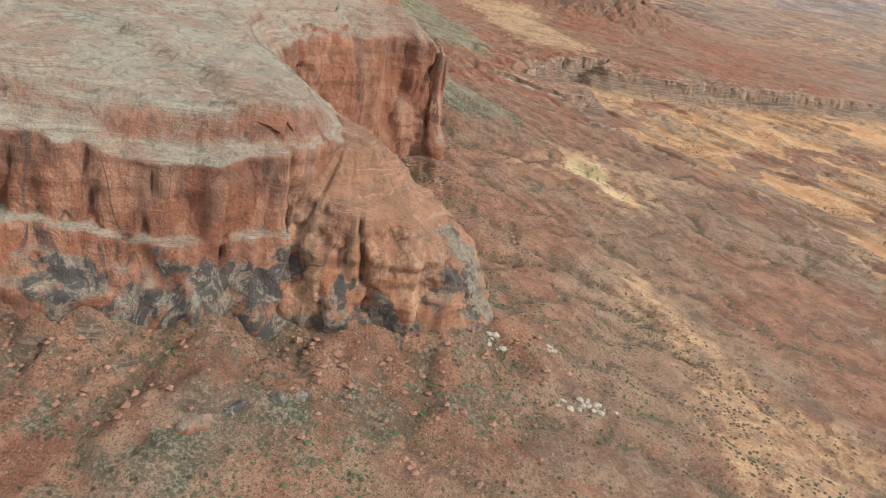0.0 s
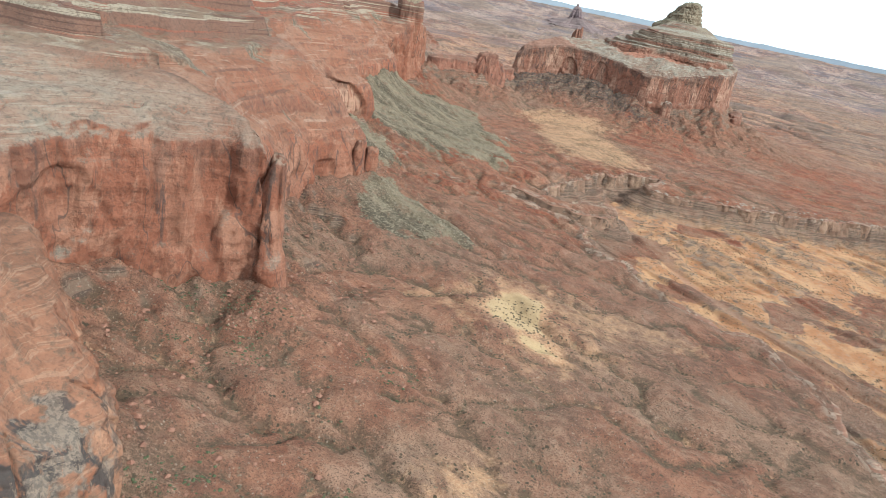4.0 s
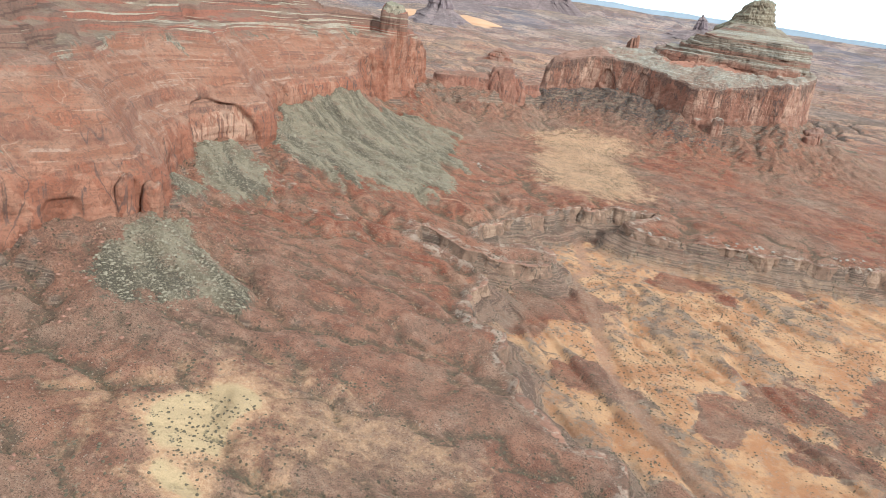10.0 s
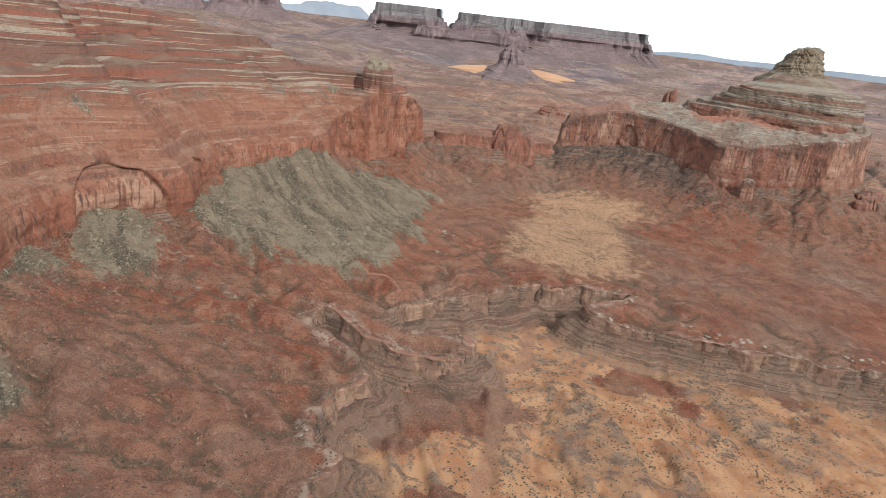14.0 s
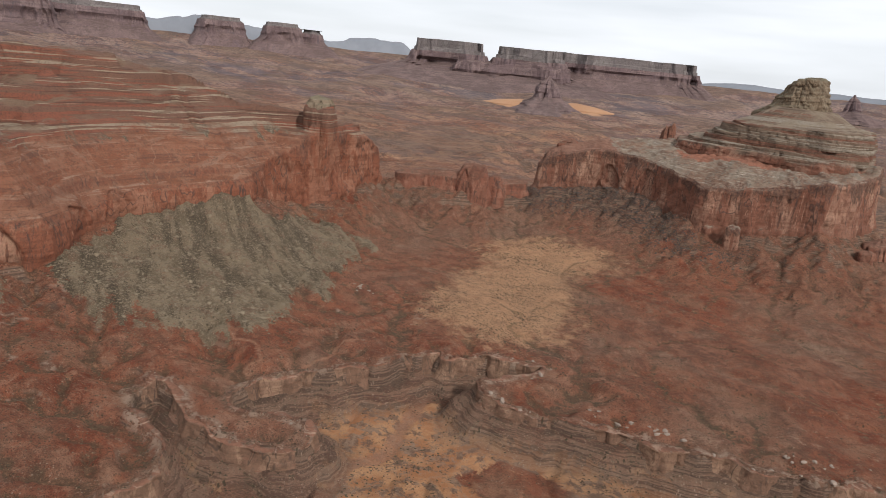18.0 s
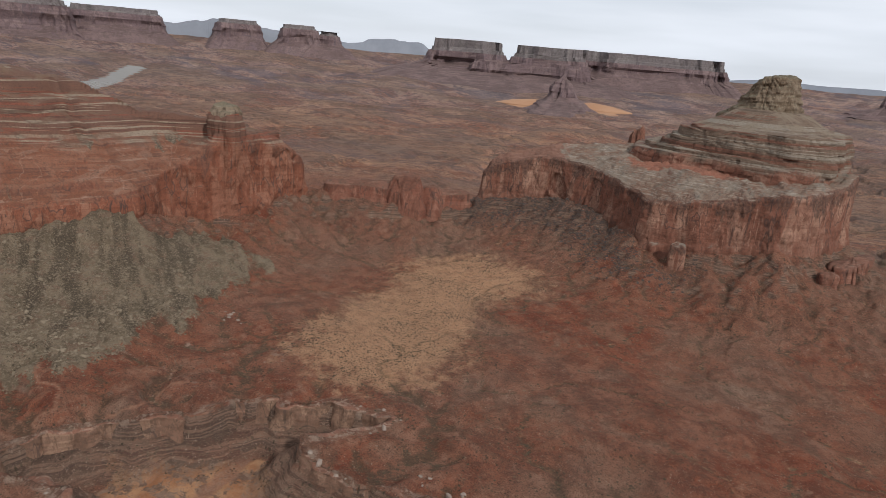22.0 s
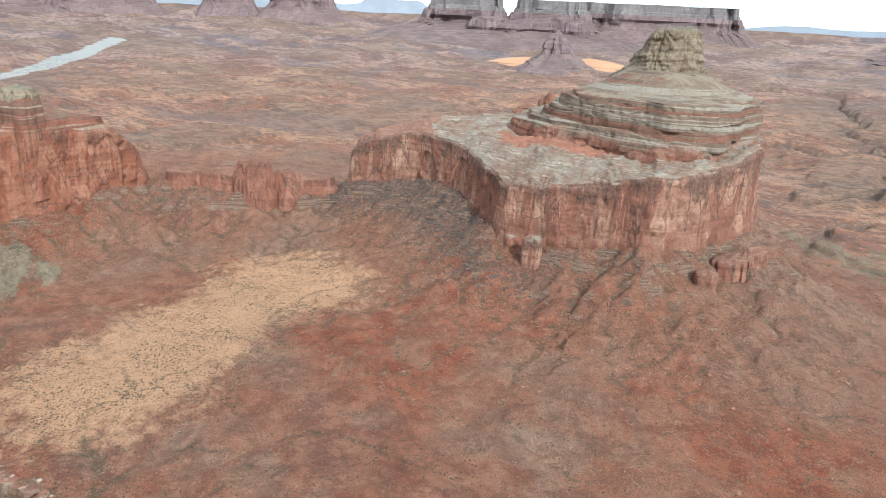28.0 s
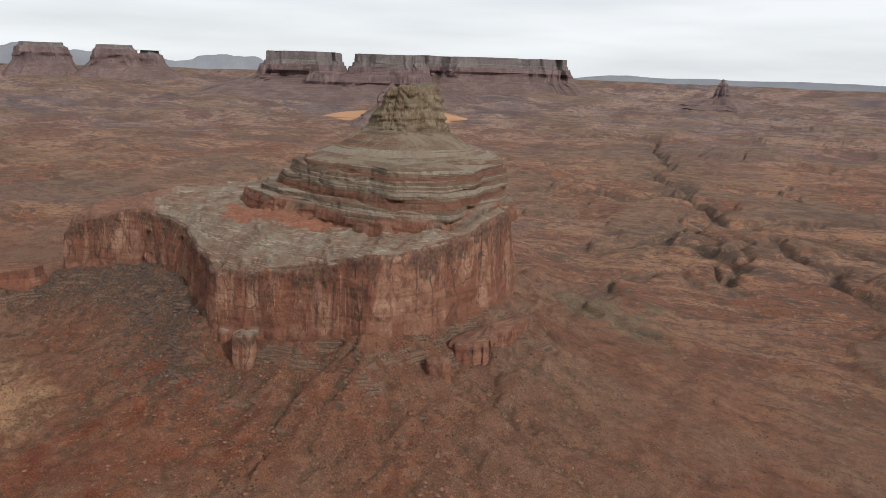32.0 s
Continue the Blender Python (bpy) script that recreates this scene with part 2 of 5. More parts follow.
    [(150, 682), (180, 678), (206, 659), (224, 645), (252, 638), (275, 640), (310, 620)],
    [(234, 722), (240, 700), (247, 672), (267, 653), (290, 640)],
    [(104, 250), (122, 232), (140, 222), (158, 208), (182, 196), (216, 192)]]
TRAILS = [[(112, 728), (102, 734), (106, 742), (87, 747), (72, 744), (60, 752), (46, 744)], [(128, 740), (122, 760), (132, 772), (120, 790), (124, 806)]]
TRACK = [(178, 818), (192, 772), (203, 742), (196, 722), (210, 690), (232, 640), (250, 590), (292, 530), (330, 480), (380, 430)]

PLATEAU_LINE = rounded(PLATEAU_SOUTH + PLATEAU_MIDDLE + PLATEAU_NORTH)
BUTTE_LINE = rounded(BUTTE + BUTTE_BACK)
SADDLE_LINE = rounded(SADDLE)
NOSE_LINE = rounded(NOSE)
LOWLAND_LINE = rounded(LOWLAND, per=4)
TRACK_LINE = rounded(TRACK, closed=False, per=4)
WASH_LINES = [rounded(c, closed=False, per=3) for c in WASHES]
TRAIL_LINES = [rounded(c, closed=False, per=3) for c in TRAILS]
CANYON_LINES = [rounded(c, closed=False, per=5) for c in (
    [(180, 2650), (215, 2400), (300, 2250), (360, 2160), (390, 2060), (450, 1990), (540, 1960), (700, 1900)],
    [(270, 1740), (300, 1790), (345, 1850), (330, 1960), (385, 2060)],
    [(-30, 3250), (60, 3000), (180, 2650)],
    [(410, 2060), (500, 2120), (640, 2160), (900, 2200)],
    [(300, 2250), (220, 2190), (150, 2200), (70, 2150)],
    [(450, 1990), (470, 1900), (540, 1840), (560, 1760), (640, 1700)],
    [(540, 1960), (620, 1880), (740, 1840), (900, 1760)],
    [(345, 1850), (420, 1820), (470, 1760), (480, 1690)])]


def pulled(d):
    """How far off the ground at drawn distance d truly lies."""
    t = np.clip((d - 2200) / 2050, 0, 0.985)
    return np.where(d < 2200, d, 2200 + 2050 * t / (1 - t))


def feet(x, y, line, d, plain, reach, over):
    """The apron of debris below a wall: up to its feet at the wall, dying out over the reach."""
    out = np.zeros_like(x)
    m = d < 300
    if m.any():
        _, w = nearest(x[m], y[m], line)
        zb = np.interp(w, np.arange(len(line) + 1), np.append(line[:, 2], line[0, 2]))
        e = np.maximum(d[m], 0)
        out[m] = np.maximum(zb + over - plain[m], 0) * (0.82 * np.exp(-e / reach) + 0.18 * np.exp(-e / (reach * 2.8)))
    return out


def beside(x, y, lines, reach):
    """Distance to the nearest of some short lines, out to a reach."""
    best = np.full(x.shape, float(reach))
    for line in lines:
        lo, hi = line.min(0) - reach, line.max(0) + reach
        m = (x > lo[0]) & (x < hi[0]) & (y > lo[1]) & (y < hi[1])
        if m.any():
            best[m] = np.minimum(best[m], nearest(x[m], y[m], line, closed=False)[0])
    return best


def landform(x, y):
    """The large shapes of the ground, before running water has cut into it."""
    k = {}
    k["d"] = np.hypot(x - FAR_EYE[0], y - FAR_EYE[1])
    fine = k["fine"] = ramp(1700, 900, k["d"])
    wx, wy = x + 9 * fbm(x / 34, y / 34, octaves=4, seed=3), y + 9 * fbm(x / 34, y / 34, octaves=4, seed=8)
    k["wx"], k["wy"] = wx, wy
    plain = np.clip(5 - 0.07 * (x - 140), -2, 10)
    plain = plain + (9 - plain) * ramp(680, 820, y)
    plain = plain - 6 * ramp(1450, 1900, y)
    dp, db, ds = -signed(wx, wy, PLATEAU_LINE), -signed(wx, wy, BUTTE_LINE), -signed(wx, wy, SADDLE_LINE)
    ap, ab, asd = feet(wx, wy, PLATEAU_LINE, dp, plain, 46, 3), feet(wx, wy, BUTTE_LINE, db, plain, 58, 3), feet(wx, wy, SADDLE_LINE, ds, plain, 42, 2)
    an = feet(wx, wy, NOSE_LINE, -signed(wx, wy, NOSE_LINE), plain, 40, 2)
    k["apron"] = apron = np.maximum(np.maximum(np.maximum(ap, an), ab), asd) + 0.2 * np.minimum(ap, ab)
    ta, tb = signed(wx, wy, rounded(TALUS_A)), np.maximum(signed(wx, wy, rounded(TALUS_B)), np.maximum(signed(wx, wy, rounded(TALUS_C)), signed(wx, wy, rounded(TALUS_D))))
    te = signed(wx, wy, rounded(TALUS_E))
    tongue = 16 * fbm((x * 0.45 + y * 0.9) / 16, (x * 0.9 - y * 0.45) / 80, octaves=3, seed=57)
    k["talus"] = np.maximum(ramp(-7, 7, ta + tongue), ramp(-6, 6, tb + 0.4 * tongue))
    k["talus"] = np.maximum(k["talus"], 0.6 * ramp(-12, 12, te + tongue))
    gx, gy = (x * 0.86 - y * 0.5), (x * 0.5 + y * 0.86)
    wgx, wgy = gx + 14 * fbm(gx / 50, gy / 50, octaves=3, seed=21), gy + 14 * fbm(gx / 50, gy / 50, octaves=3, seed=25)
    k["swell"], k["knobs"] = fbm(wgx / 120, wgy / 60, octaves=4, seed=31), fbm(wgx / 24, wgy / 15, octaves=4, seed=53)
    z = plain + apron + 2.6 * k["swell"] * fine + 0.9 * fine * k["knobs"]
    rough = np.clip(apron / 22, 0, 1) * (1 - k["talus"])
    z = z + rough * 2.2 * fbm(wx / 22, wy / 22, octaves=3, seed=59) * fine
    # the hollow and its ledges
    lx, ly = x + 5 * fbm(x / 22, y / 22, octaves=4, seed=71), y + 5 * fbm(x / 22, y / 22, octaves=4, seed=75)
    low = k["low"] = signed(lx, ly, LOWLAND_LINE)
    floor = -14 + 1.6 * fbm(x / 40, y / 40, octaves=3, seed=81)
    ox, oy = (x * 0.77 + y * 0.64), (-x * 0.64 + y * 0.77)
    back = vnoise(ox / 26, oy / 90, None, 85) + 0.5 * vnoise(ox / 9, oy / 38, None, 86)
    backs = k["backs"] = ramp(0.12, 0.5, back) * ramp(0, 14, low) * ramp(900, 500, low)
    floor = floor + 3.0 * backs * fine - 1.2 * ramp(0.12, 0, np.abs(back - 0.1)) * fine
    brink = low + 2.0 * vnoise(x / 13, y / 13, None, 89)
    share = 0.48 + 0.2 * vnoise(x / 60, y / 60, None, 90)
    step = share * ramp(0, 4.5, brink) + (1 - share) * ramp(3, 24, low)
    q = step * 3 + 0.35 * vnoise(x / 35, y / 35, None, 87)
    stair = np.clip((np.floor(q) + ramp(0.0, 0.6, q - np.floor(q))) / 3, 0, 1)
    step = 0.6 * step + 0.4 * stair * ramp(0, 0.05, step)
    return z * (1 - step) + floor * step, k


# Running water: a coarse grid of the near ground is worn down along its own streams.
WEAR_BOX, WEAR_STEP = (-130.0, 560.0, 110.0, 1330.0), 2.8


def worn_ground():
    xs, ys = np.arange(WEAR_BOX[0], WEAR_BOX[1], WEAR_STEP), np.arange(WEAR_BOX[2], WEAR_BOX[3], WEAR_STEP)
    x, y = np.meshgrid(xs, ys)
    start, k = landform(x, y)
    start = start + 0.45 * fbm(x / 9, y / 9, octaves=2, seed=61)
    h, w = start.shape
    z = start.copy()
    hard = 1.0 / (1.0 + 2.5 * k["talus"] + 1.6 * ramp(-10, 20, signed(x, y, rounded(FAN))))
    steps = [(-1, -1), (-1, 0), (-1, 1), (0, -1), (0, 1), (1, -1), (1, 0), (1, 1)]
    index = np.arange(h * w).reshape(h, w)
    area = None
    for turn in range(14):
        if turn % 4 == 0:       # fill the pools, from the edges inwards
            flat, level = z.ravel().tolist(), [None] * (h * w)
            heap = []
            for i in range(h):
                for j in ((0, w - 1) if 0 < i < h - 1 else range(w)):
                    level[i * w + j] = flat[i * w + j]
                    heap.append((flat[i * w + j], i * w + j))
            heapify(heap)
            while heap:
                top, c = heappop(heap)
                ci, cj = divmod(c, w)
                for di, dj in steps:
                    ni, nj = ci + di, cj + dj
                    if 0 <= ni < h and 0 <= nj < w:
                        m = ni * w + nj
                        if level[m] is None:
                            level[m] = max(flat[m], top + 0.003)
                            heappush(heap, (level[m], m))
            z = np.array(level).reshape(h, w)
        pad = np.pad(z, 1, constant_values=1e9)
        best, rec = np.zeros_like(z), index.copy()
        for di, dj in steps:
            drop = (z - pad[1 + di:1 + di + h, 1 + dj:1 + dj + w]) / math.hypot(di, dj)
            m = drop > best
            best[m] = drop[m]
            rec[m] = (index + di * w + dj)[m]
        order = np.argsort(z.ravel())
        r, acc = rec.ravel().tolist(), [1.0] * (h * w)
        for c in order[::-1].tolist():
            if r[c] != c:
                acc[r[c]] += acc[c]
        area = np.array(acc).reshape(h, w)
        force = (0.05 * hard * np.sqrt(area)).ravel().tolist()
        flat = z.ravel().tolist()
        for c in order.tolist():
            f = force[c]
            flat[c] = (flat[c] + f * flat[r[c]]) / (1 + f)
        z = np.array(flat).reshape(h, w)
        z = z + 0.02 * (np.roll(z, 1, 0) + np.roll(z, -1, 0) + np.roll(z, 1, 1) + np.roll(z, -1, 1) - 4 * z)
    cut = np.clip(z - start, -6.0, 1.0)
    edge = ramp(0, 30, np.minimum(np.minimum(x - WEAR_BOX[0], WEAR_BOX[1] - x - 6), np.minimum(y - WEAR_BOX[2], WEAR_BOX[3] - y - 6)))
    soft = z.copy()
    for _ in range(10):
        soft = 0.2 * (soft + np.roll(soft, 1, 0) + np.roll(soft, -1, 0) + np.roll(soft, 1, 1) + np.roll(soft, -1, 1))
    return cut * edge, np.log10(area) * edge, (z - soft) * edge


def heap_tools():
    """A plain binary heap of pairs."""
    def up(heap, i):
        item = heap[i]
        while i:
            p = (i - 1) >> 1
            if heap[p] <= item:
                break
            heap[i] = heap[p]
            i = p
        heap[i] = item

    def push(heap, item):
        heap.append(item)
        up(heap, len(heap) - 1)

    def pop(heap):
        last = heap.pop()
        if not heap:
            return last
        first, n, i = heap[0], len(heap), 0
        c = 1
        while c < n:
            if c + 1 < n and heap[c + 1] < heap[c]:
                c += 1
            if heap[c] >= last:
                break
            heap[i] = heap[c]
            i, c = c, 2 * c + 1
        heap[i] = last
        return first
    return (lambda heap: heap.sort()), push, pop


heapify, heappush, heappop = heap_tools()
WEAR_CUT, WEAR_FLOW, WEAR_BEND = worn_ground()


def sampled(field, x, y):
    fx, fy = np.clip((x - WEAR_BOX[0]) / WEAR_STEP, 0, field.shape[1] - 1.001), np.clip((y - WEAR_BOX[2]) / WEAR_STEP, 0, field.shape[0] - 1.001)
    i, j = fy.astype(int), fx.astype(int)
    u, v = fx - j, fy - i
    return (field[i, j] * (1 - u) + field[i, j + 1] * u) * (1 - v) + (field[i + 1, j] * (1 - u) + field[i + 1, j + 1] * u) * v


def terrain(x, y):
    """Height of the ground and its masks: soils, tones, far haze and gloom."""
    x, y = np.asarray(x, float), np.asarray(y, float)
    z, k = landform(x, y)
    d, fine, wx, wy, low, backs, talus, apron = k["d"], k["fine"], k["wx"], k["wy"], k["low"], k["backs"], k["talus"], k["apron"]
    jx, jy = x + 2.2 * vnoise(x / 9, y / 9, None, 62) + 0.8 * vnoise(x / 3.5, y / 3.5, None, 64), y + 2.2 * vnoise(x / 9, y / 9, None, 66) + 0.8 * vnoise(x / 3.5, y / 3.5, None, 68)
    wear, flow, bend = sampled(WEAR_CUT, jx, jy), sampled(WEAR_FLOW, jx, jy), sampled(WEAR_BEND, jx, jy)
    calm = (1 - 0.68 * ramp(790, 900, y)) * (1 - 0.85 * ramp(-7, 1, low) * ramp(34, 20, low))
    calm = calm * (1 - 0.45 * ramp(90, 240, x) * ramp(800, 640, y))
    calm = calm * (1 - 0.5 * ramp(290, 210, y))
    z = z + 0.9 * wear * calm
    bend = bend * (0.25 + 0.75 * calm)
    z = z + 0.35 * fine * fbm(x / 5, y / 5, octaves=2, seed=51) + np.clip(apron / 22, 0, 1) * (1 - talus) * fine * 1.6 * fbm(x / 6, y / 6, octaves=3, seed=55)
    fall = 0.6 * vnoise((x * 0.45 + y * 0.9) / 9 + vnoise(x / 30, y / 30, None, 65), (x * 0.9 - y * 0.45) / 60, None, 63) + 0.5 * vnoise((x * 0.45 + y * 0.9) / 3.5, (x * 0.9 - y * 0.45) / 25, None, 69)
    z = z + talus * (3.0 + 2.0 * fall + 0.5 * fbm(x / 2.6, y / 2.6, octaves=2, seed=67))
    dt, _ = nearest(x, y, TRACK_LINE, closed=False)
    track = ramp(5.5, 3.0, dt + 1.5 * vnoise(x / 7, y / 7, None, 88)) * ramp(4, 12, low)
    z = z - 0.8 * track
    wj = 1.1 * vnoise(x / 4, y / 4, None, 92) + 2.4 * vnoise(x / 15, y / 15, None, 93)
    wj2 = 1.1 * vnoise(x / 4, y / 4, None, 94) + 2.4 * vnoise(x / 15, y / 15, None, 95)
    dw = beside(x + wj, y + wj2, WASH_LINES, 14)
    wash = ramp(1.3, 0.5, dw) * ramp(-0.55, 0.25, vnoise(x / 17, y / 17, None, 96))
    z = z - 1.0 * wash - 0.5 * ramp(6, 0, dw)
    trail = ramp(1.6, 0.7, beside(x + wj, y + wj2, TRAIL_LINES, 6))
    lips = ramp(-6.5, -2, low) * ramp(3, -0.5, low) * ramp(700, 400, np.abs(x - 250)) * ramp(1000, 900, y)
    crust = ramp(0.035, 0.012, np.abs(fbm(x / 55, y / 55, octaves=3, seed=143) + 0.1)) * ramp(0.0, 0.35, fbm(x / 30, y / 30, octaves=2, seed=145)) * ramp(560, 640, y) * ramp(900, 840, y) * ramp(210, 150, x) * ramp(2, -3, low)
    lips = np.maximum(lips, crust)
    sand = ramp(-22, 30, signed(wx, wy, rounded(FAN))) * 0.85
    sand = np.maximum(sand, 1.15 * ramp(-7, 7, signed(wx, wy, rounded(BRIGHT))))
    sand = np.maximum(sand, 0.4 * ramp(-45, 0, signed(wx, wy, rounded(BRIGHT))))
    sand = np.maximum(sand, 0.5 * ramp(-14, 10, signed(wx, wy, rounded(PALE))))
    sand = np.maximum(sand, 0.42 * ramp(-16, 10, signed(wx, wy, rounded(PALE_NORTH))))
    sand = np.maximum(sand, 0.3 * ramp(1.2, 2.2, flow) * ramp(3.2, 2.2, flow))
    orange = ramp(5, 20, low) * (1 - 0.45 * backs) * (1 - 0.45 * ramp(560, 660, y) * ramp(300, 200, x)) * ramp(-0.9, 0.1, fbm(x / 45, y / 45, octaves=3, seed=91)) * ramp(1700, 900, d)
    rock = np.maximum(np.maximum(0.35 * backs, 0.8 * ramp(1, 5, low) * ramp(30, 16, low)), 0.5 * lips)
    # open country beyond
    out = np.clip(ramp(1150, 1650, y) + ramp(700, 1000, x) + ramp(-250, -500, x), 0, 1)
    lake = np.hypot(((y - 1700) * 0.65 - (x + 1875) * 0.76) / 520, ((x + 1875) * 0.65 + (y - 1700) * 0.76) / 38) + 0.35 * fbm(x / 150, y / 150, octaves=3, seed=131)
    z = z + out * ramp(1.0, 4.0, lake) * (9 * fbm(x / 260, y / 260, octaves=5, seed=101) + 6 * ramp(0.05, 0.14, fbm(x / 170, y / 170, octaves=4, seed=105)))
    cut, gloom = np.zeros_like(x), np.zeros_like(x)
    for line in CANYON_LINES:
        dc, _ = nearest(x + 30 * fbm(x / 130, y / 130, octaves=4, seed=111), y + 30 * fbm(x / 130, y / 130, octaves=4, seed=115), line, closed=False)
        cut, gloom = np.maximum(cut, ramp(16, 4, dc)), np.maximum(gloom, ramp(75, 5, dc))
    creek = out * ramp(0.07, 0.0, np.abs(fbm(x / 300, y / 300, octaves=4, seed=117))) * ramp(3600, 2400, d)
    z = z - 12 * cut - 4 * gloom - 8 * creek
    rock = np.maximum(np.maximum(rock, cut), 0.8 * creek)
    # canyon gloom as a mottled mask, for darkening the colour in and around the cuts
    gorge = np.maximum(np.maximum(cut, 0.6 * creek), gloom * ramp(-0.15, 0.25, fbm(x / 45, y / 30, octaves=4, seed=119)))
    rock = np.maximum(rock, out * ramp(0.03, 0.2, fbm(x / 170, y / 170, octaves=4, seed=105)) * 0.6)
    orange = np.maximum(orange, out * 0.24 * ramp(0.15, 0.6, fbm(x / 210 + 3, y / 120, octaves=4, seed=121)))
    # the lake
    z = z - (z + 7.0) * ramp(3.6, 1.0, lake)
    lake = ramp(1.1, 0.9, lake)
    z = z * (1 - lake) - 16 * lake
    true = pulled(d)
    z = np.where(d > 2200, FAR_EYE[2] - (FAR_EYE[2] - z) * d / true, z)
    z = np.where(d > 3975, np.minimum(z, 203) - (d - 3975) * 0.6, z)
    dark = ramp(0.1, 0.75, k["knobs"] + 0.5 * k["swell"]) * (1 - talus)
    # how much distance haze is painted into the ground; near detail fades by it too
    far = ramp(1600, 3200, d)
    near_butte = 0.65 * ramp(58, 8, -signed(wx, wy, BUTTE_LINE)) * ramp(300, 180, x + 40 * fbm(x / 30, y / 30, octaves=2, seed=137)) * (y < 1330)
    russet = ramp(430, 640, y) * ramp(1300, 1120, y) * ramp(640, 480, x) * (0.65 + 0.7 * fbm(x / 70, y / 70, octaves=3, seed=141))
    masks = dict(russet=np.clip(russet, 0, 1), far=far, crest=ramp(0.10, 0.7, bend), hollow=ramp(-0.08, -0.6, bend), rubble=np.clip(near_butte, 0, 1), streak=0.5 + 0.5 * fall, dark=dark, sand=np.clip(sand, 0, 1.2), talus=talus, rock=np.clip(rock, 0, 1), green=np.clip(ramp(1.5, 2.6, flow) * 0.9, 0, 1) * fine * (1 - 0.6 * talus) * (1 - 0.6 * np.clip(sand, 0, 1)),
                 orange=np.clip(orange, 0, 1), track=np.maximum(track, trail), wash=wash, gorge=gorge, flow=flow * fine, open=out, debris=np.clip(apron / 20, 0, 1) * fine + 0.9 * ramp(60, 20, np.hypot((x + 30) * 0.6, y - 140)) * ramp(-0.3, 0.5, fbm(x / 16, y / 16, octaves=3, seed=135)), lip=lips)
    return z, masks


# ---- materials ----
class Nodes:
    """A short way to write a node material."""

    def __init__(self, name):
        self.mat = bpy.data.materials.new(name)
        self.mat.use_nodes = True
        self.n, self.l = self.mat.node_tree.nodes, self.mat.node_tree.links
        self.bsdf = self.n["Principled BSDF"]
        self.geo = self.n.new("ShaderNodeNewGeometry")
        self.sep = self.n.new("ShaderNodeSeparateXYZ")
        self.l.new(self.geo.outputs["Position"], self.sep.inputs[0])
        self.nor = self.n.new("ShaderNodeSeparateXYZ")
        self.l.new(self.geo.outputs["Normal"], self.nor.inputs[0])

    def set(self, socket, value):
        if isinstance(value, bpy.types.NodeSocket):
            self.l.new(value, socket)
        elif isinstance(value, tuple) and len(value) == 3 and socket.type == "RGBA":
            socket.default_value = (*value, 1)
        else:
            socket.default_value = value

    def at(self, sx, sy, sz):
        m = self.n.new("ShaderNodeMapping")
        m.inputs["Scale"].default_value = (sx, sy, sz)
        self.l.new(self.geo.outputs["Position"], m.inputs["Vector"])
        return m.outputs["Vector"]

    def noise(self, vector, scale=1.0, detail=4.0, rough=0.55, warp=0.0):
        t = self.n.new("ShaderNodeTexNoise")
        t.inputs["Scale"].default_value, t.inputs["Detail"].default_value = scale, detail
        t.inputs["Roughness"].default_value, t.inputs["Distortion"].default_value = rough, warp
        self.l.new(vector, t.inputs["Vector"])
        return t.outputs["Fac"]

    def cells(self, vector, scale=1.0, out="Distance"):
        t = self.n.new("ShaderNodeTexVoronoi")
        t.inputs["Scale"].default_value = scale
        self.l.new(vector, t.inputs["Vector"])
        return t.outputs[out]

    def ramp(self, value, a, b, lo=0.0, hi=1.0):
        m = self.n.new("ShaderNodeMapRange")
        m.interpolation_type = "SMOOTHSTEP"
        self.set(m.inputs["Value"], value)
        m.inputs["From Min"].default_value, m.inputs["From Max"].default_value = a, b
        m.inputs["To Min"].default_value, m.inputs["To Max"].default_value = lo, hi
        return m.outputs["Result"]

    def math(self, op, a, b=0.0):
        m = self.n.new("ShaderNodeMath")
        m.operation = op
        self.set(m.inputs[0], a)
        self.set(m.inputs[1], b)
        return m.outputs[0]

    def mix(self, fac, a, b, blend="MIX"):
        m = self.n.new("ShaderNodeMix")
        m.data_type, m.blend_type = "RGBA", blend
        self.set(m.inputs["Factor"], fac)
        self.set(m.inputs["A"], a)
        self.set(m.inputs["B"], b)
        return m.outputs["Result"]

    def attr(self, name):
        a = self.n.new("ShaderNodeAttribute")
        a.attribute_name = name
        return a.outputs["Fac"]

    def done(self, colour, rough=0.92, bump=None, strength=0.5, distance=0.5, spec=0.2):
        self.set(self.bsdf.inputs["Base Color"], self.mix(0.17, colour, (0.0, 0.0, 0.0)))
        self.set(self.bsdf.inputs["Roughness"], rough)
        self.bsdf.inputs["Specular IOR Level"].default_value = spec
        if bump is not None:
            b = self.n.new("ShaderNodeBump")
            b.inputs["Strength"].default_value, b.inputs["Distance"].default_value = strength, distance
            self.l.new(bump, b.inputs["Height"])
            self.l.new(b.outputs["Normal"], self.bsdf.inputs["Normal"])
        return self.mat


def ground_material():
    m = Nodes("desert_ground")
    p = m.at(1, 1, 1)
    flat = m.at(1, 1, 0)
    big, mid, fine = m.noise(p, 0.012, 5), m.noise(p, 0.07, 7, 0.66), m.noise(p, 0.8, 5, 0.75)
    grain = m.noise(p, 3.0, 3, 0.7)
    red = m.mix(m.ramp(mid, 0.40, 0.58), (0.205, 0.084, 0.052), (0.315, 0.146, 0.090))
    red = m.mix(m.ramp(big, 0.44, 0.60, 0, 0.8), red, m.mix(m.ramp(fine, 0.4, 0.6), (0.245, 0.142, 0.094), (0.32, 0.20, 0.135)))
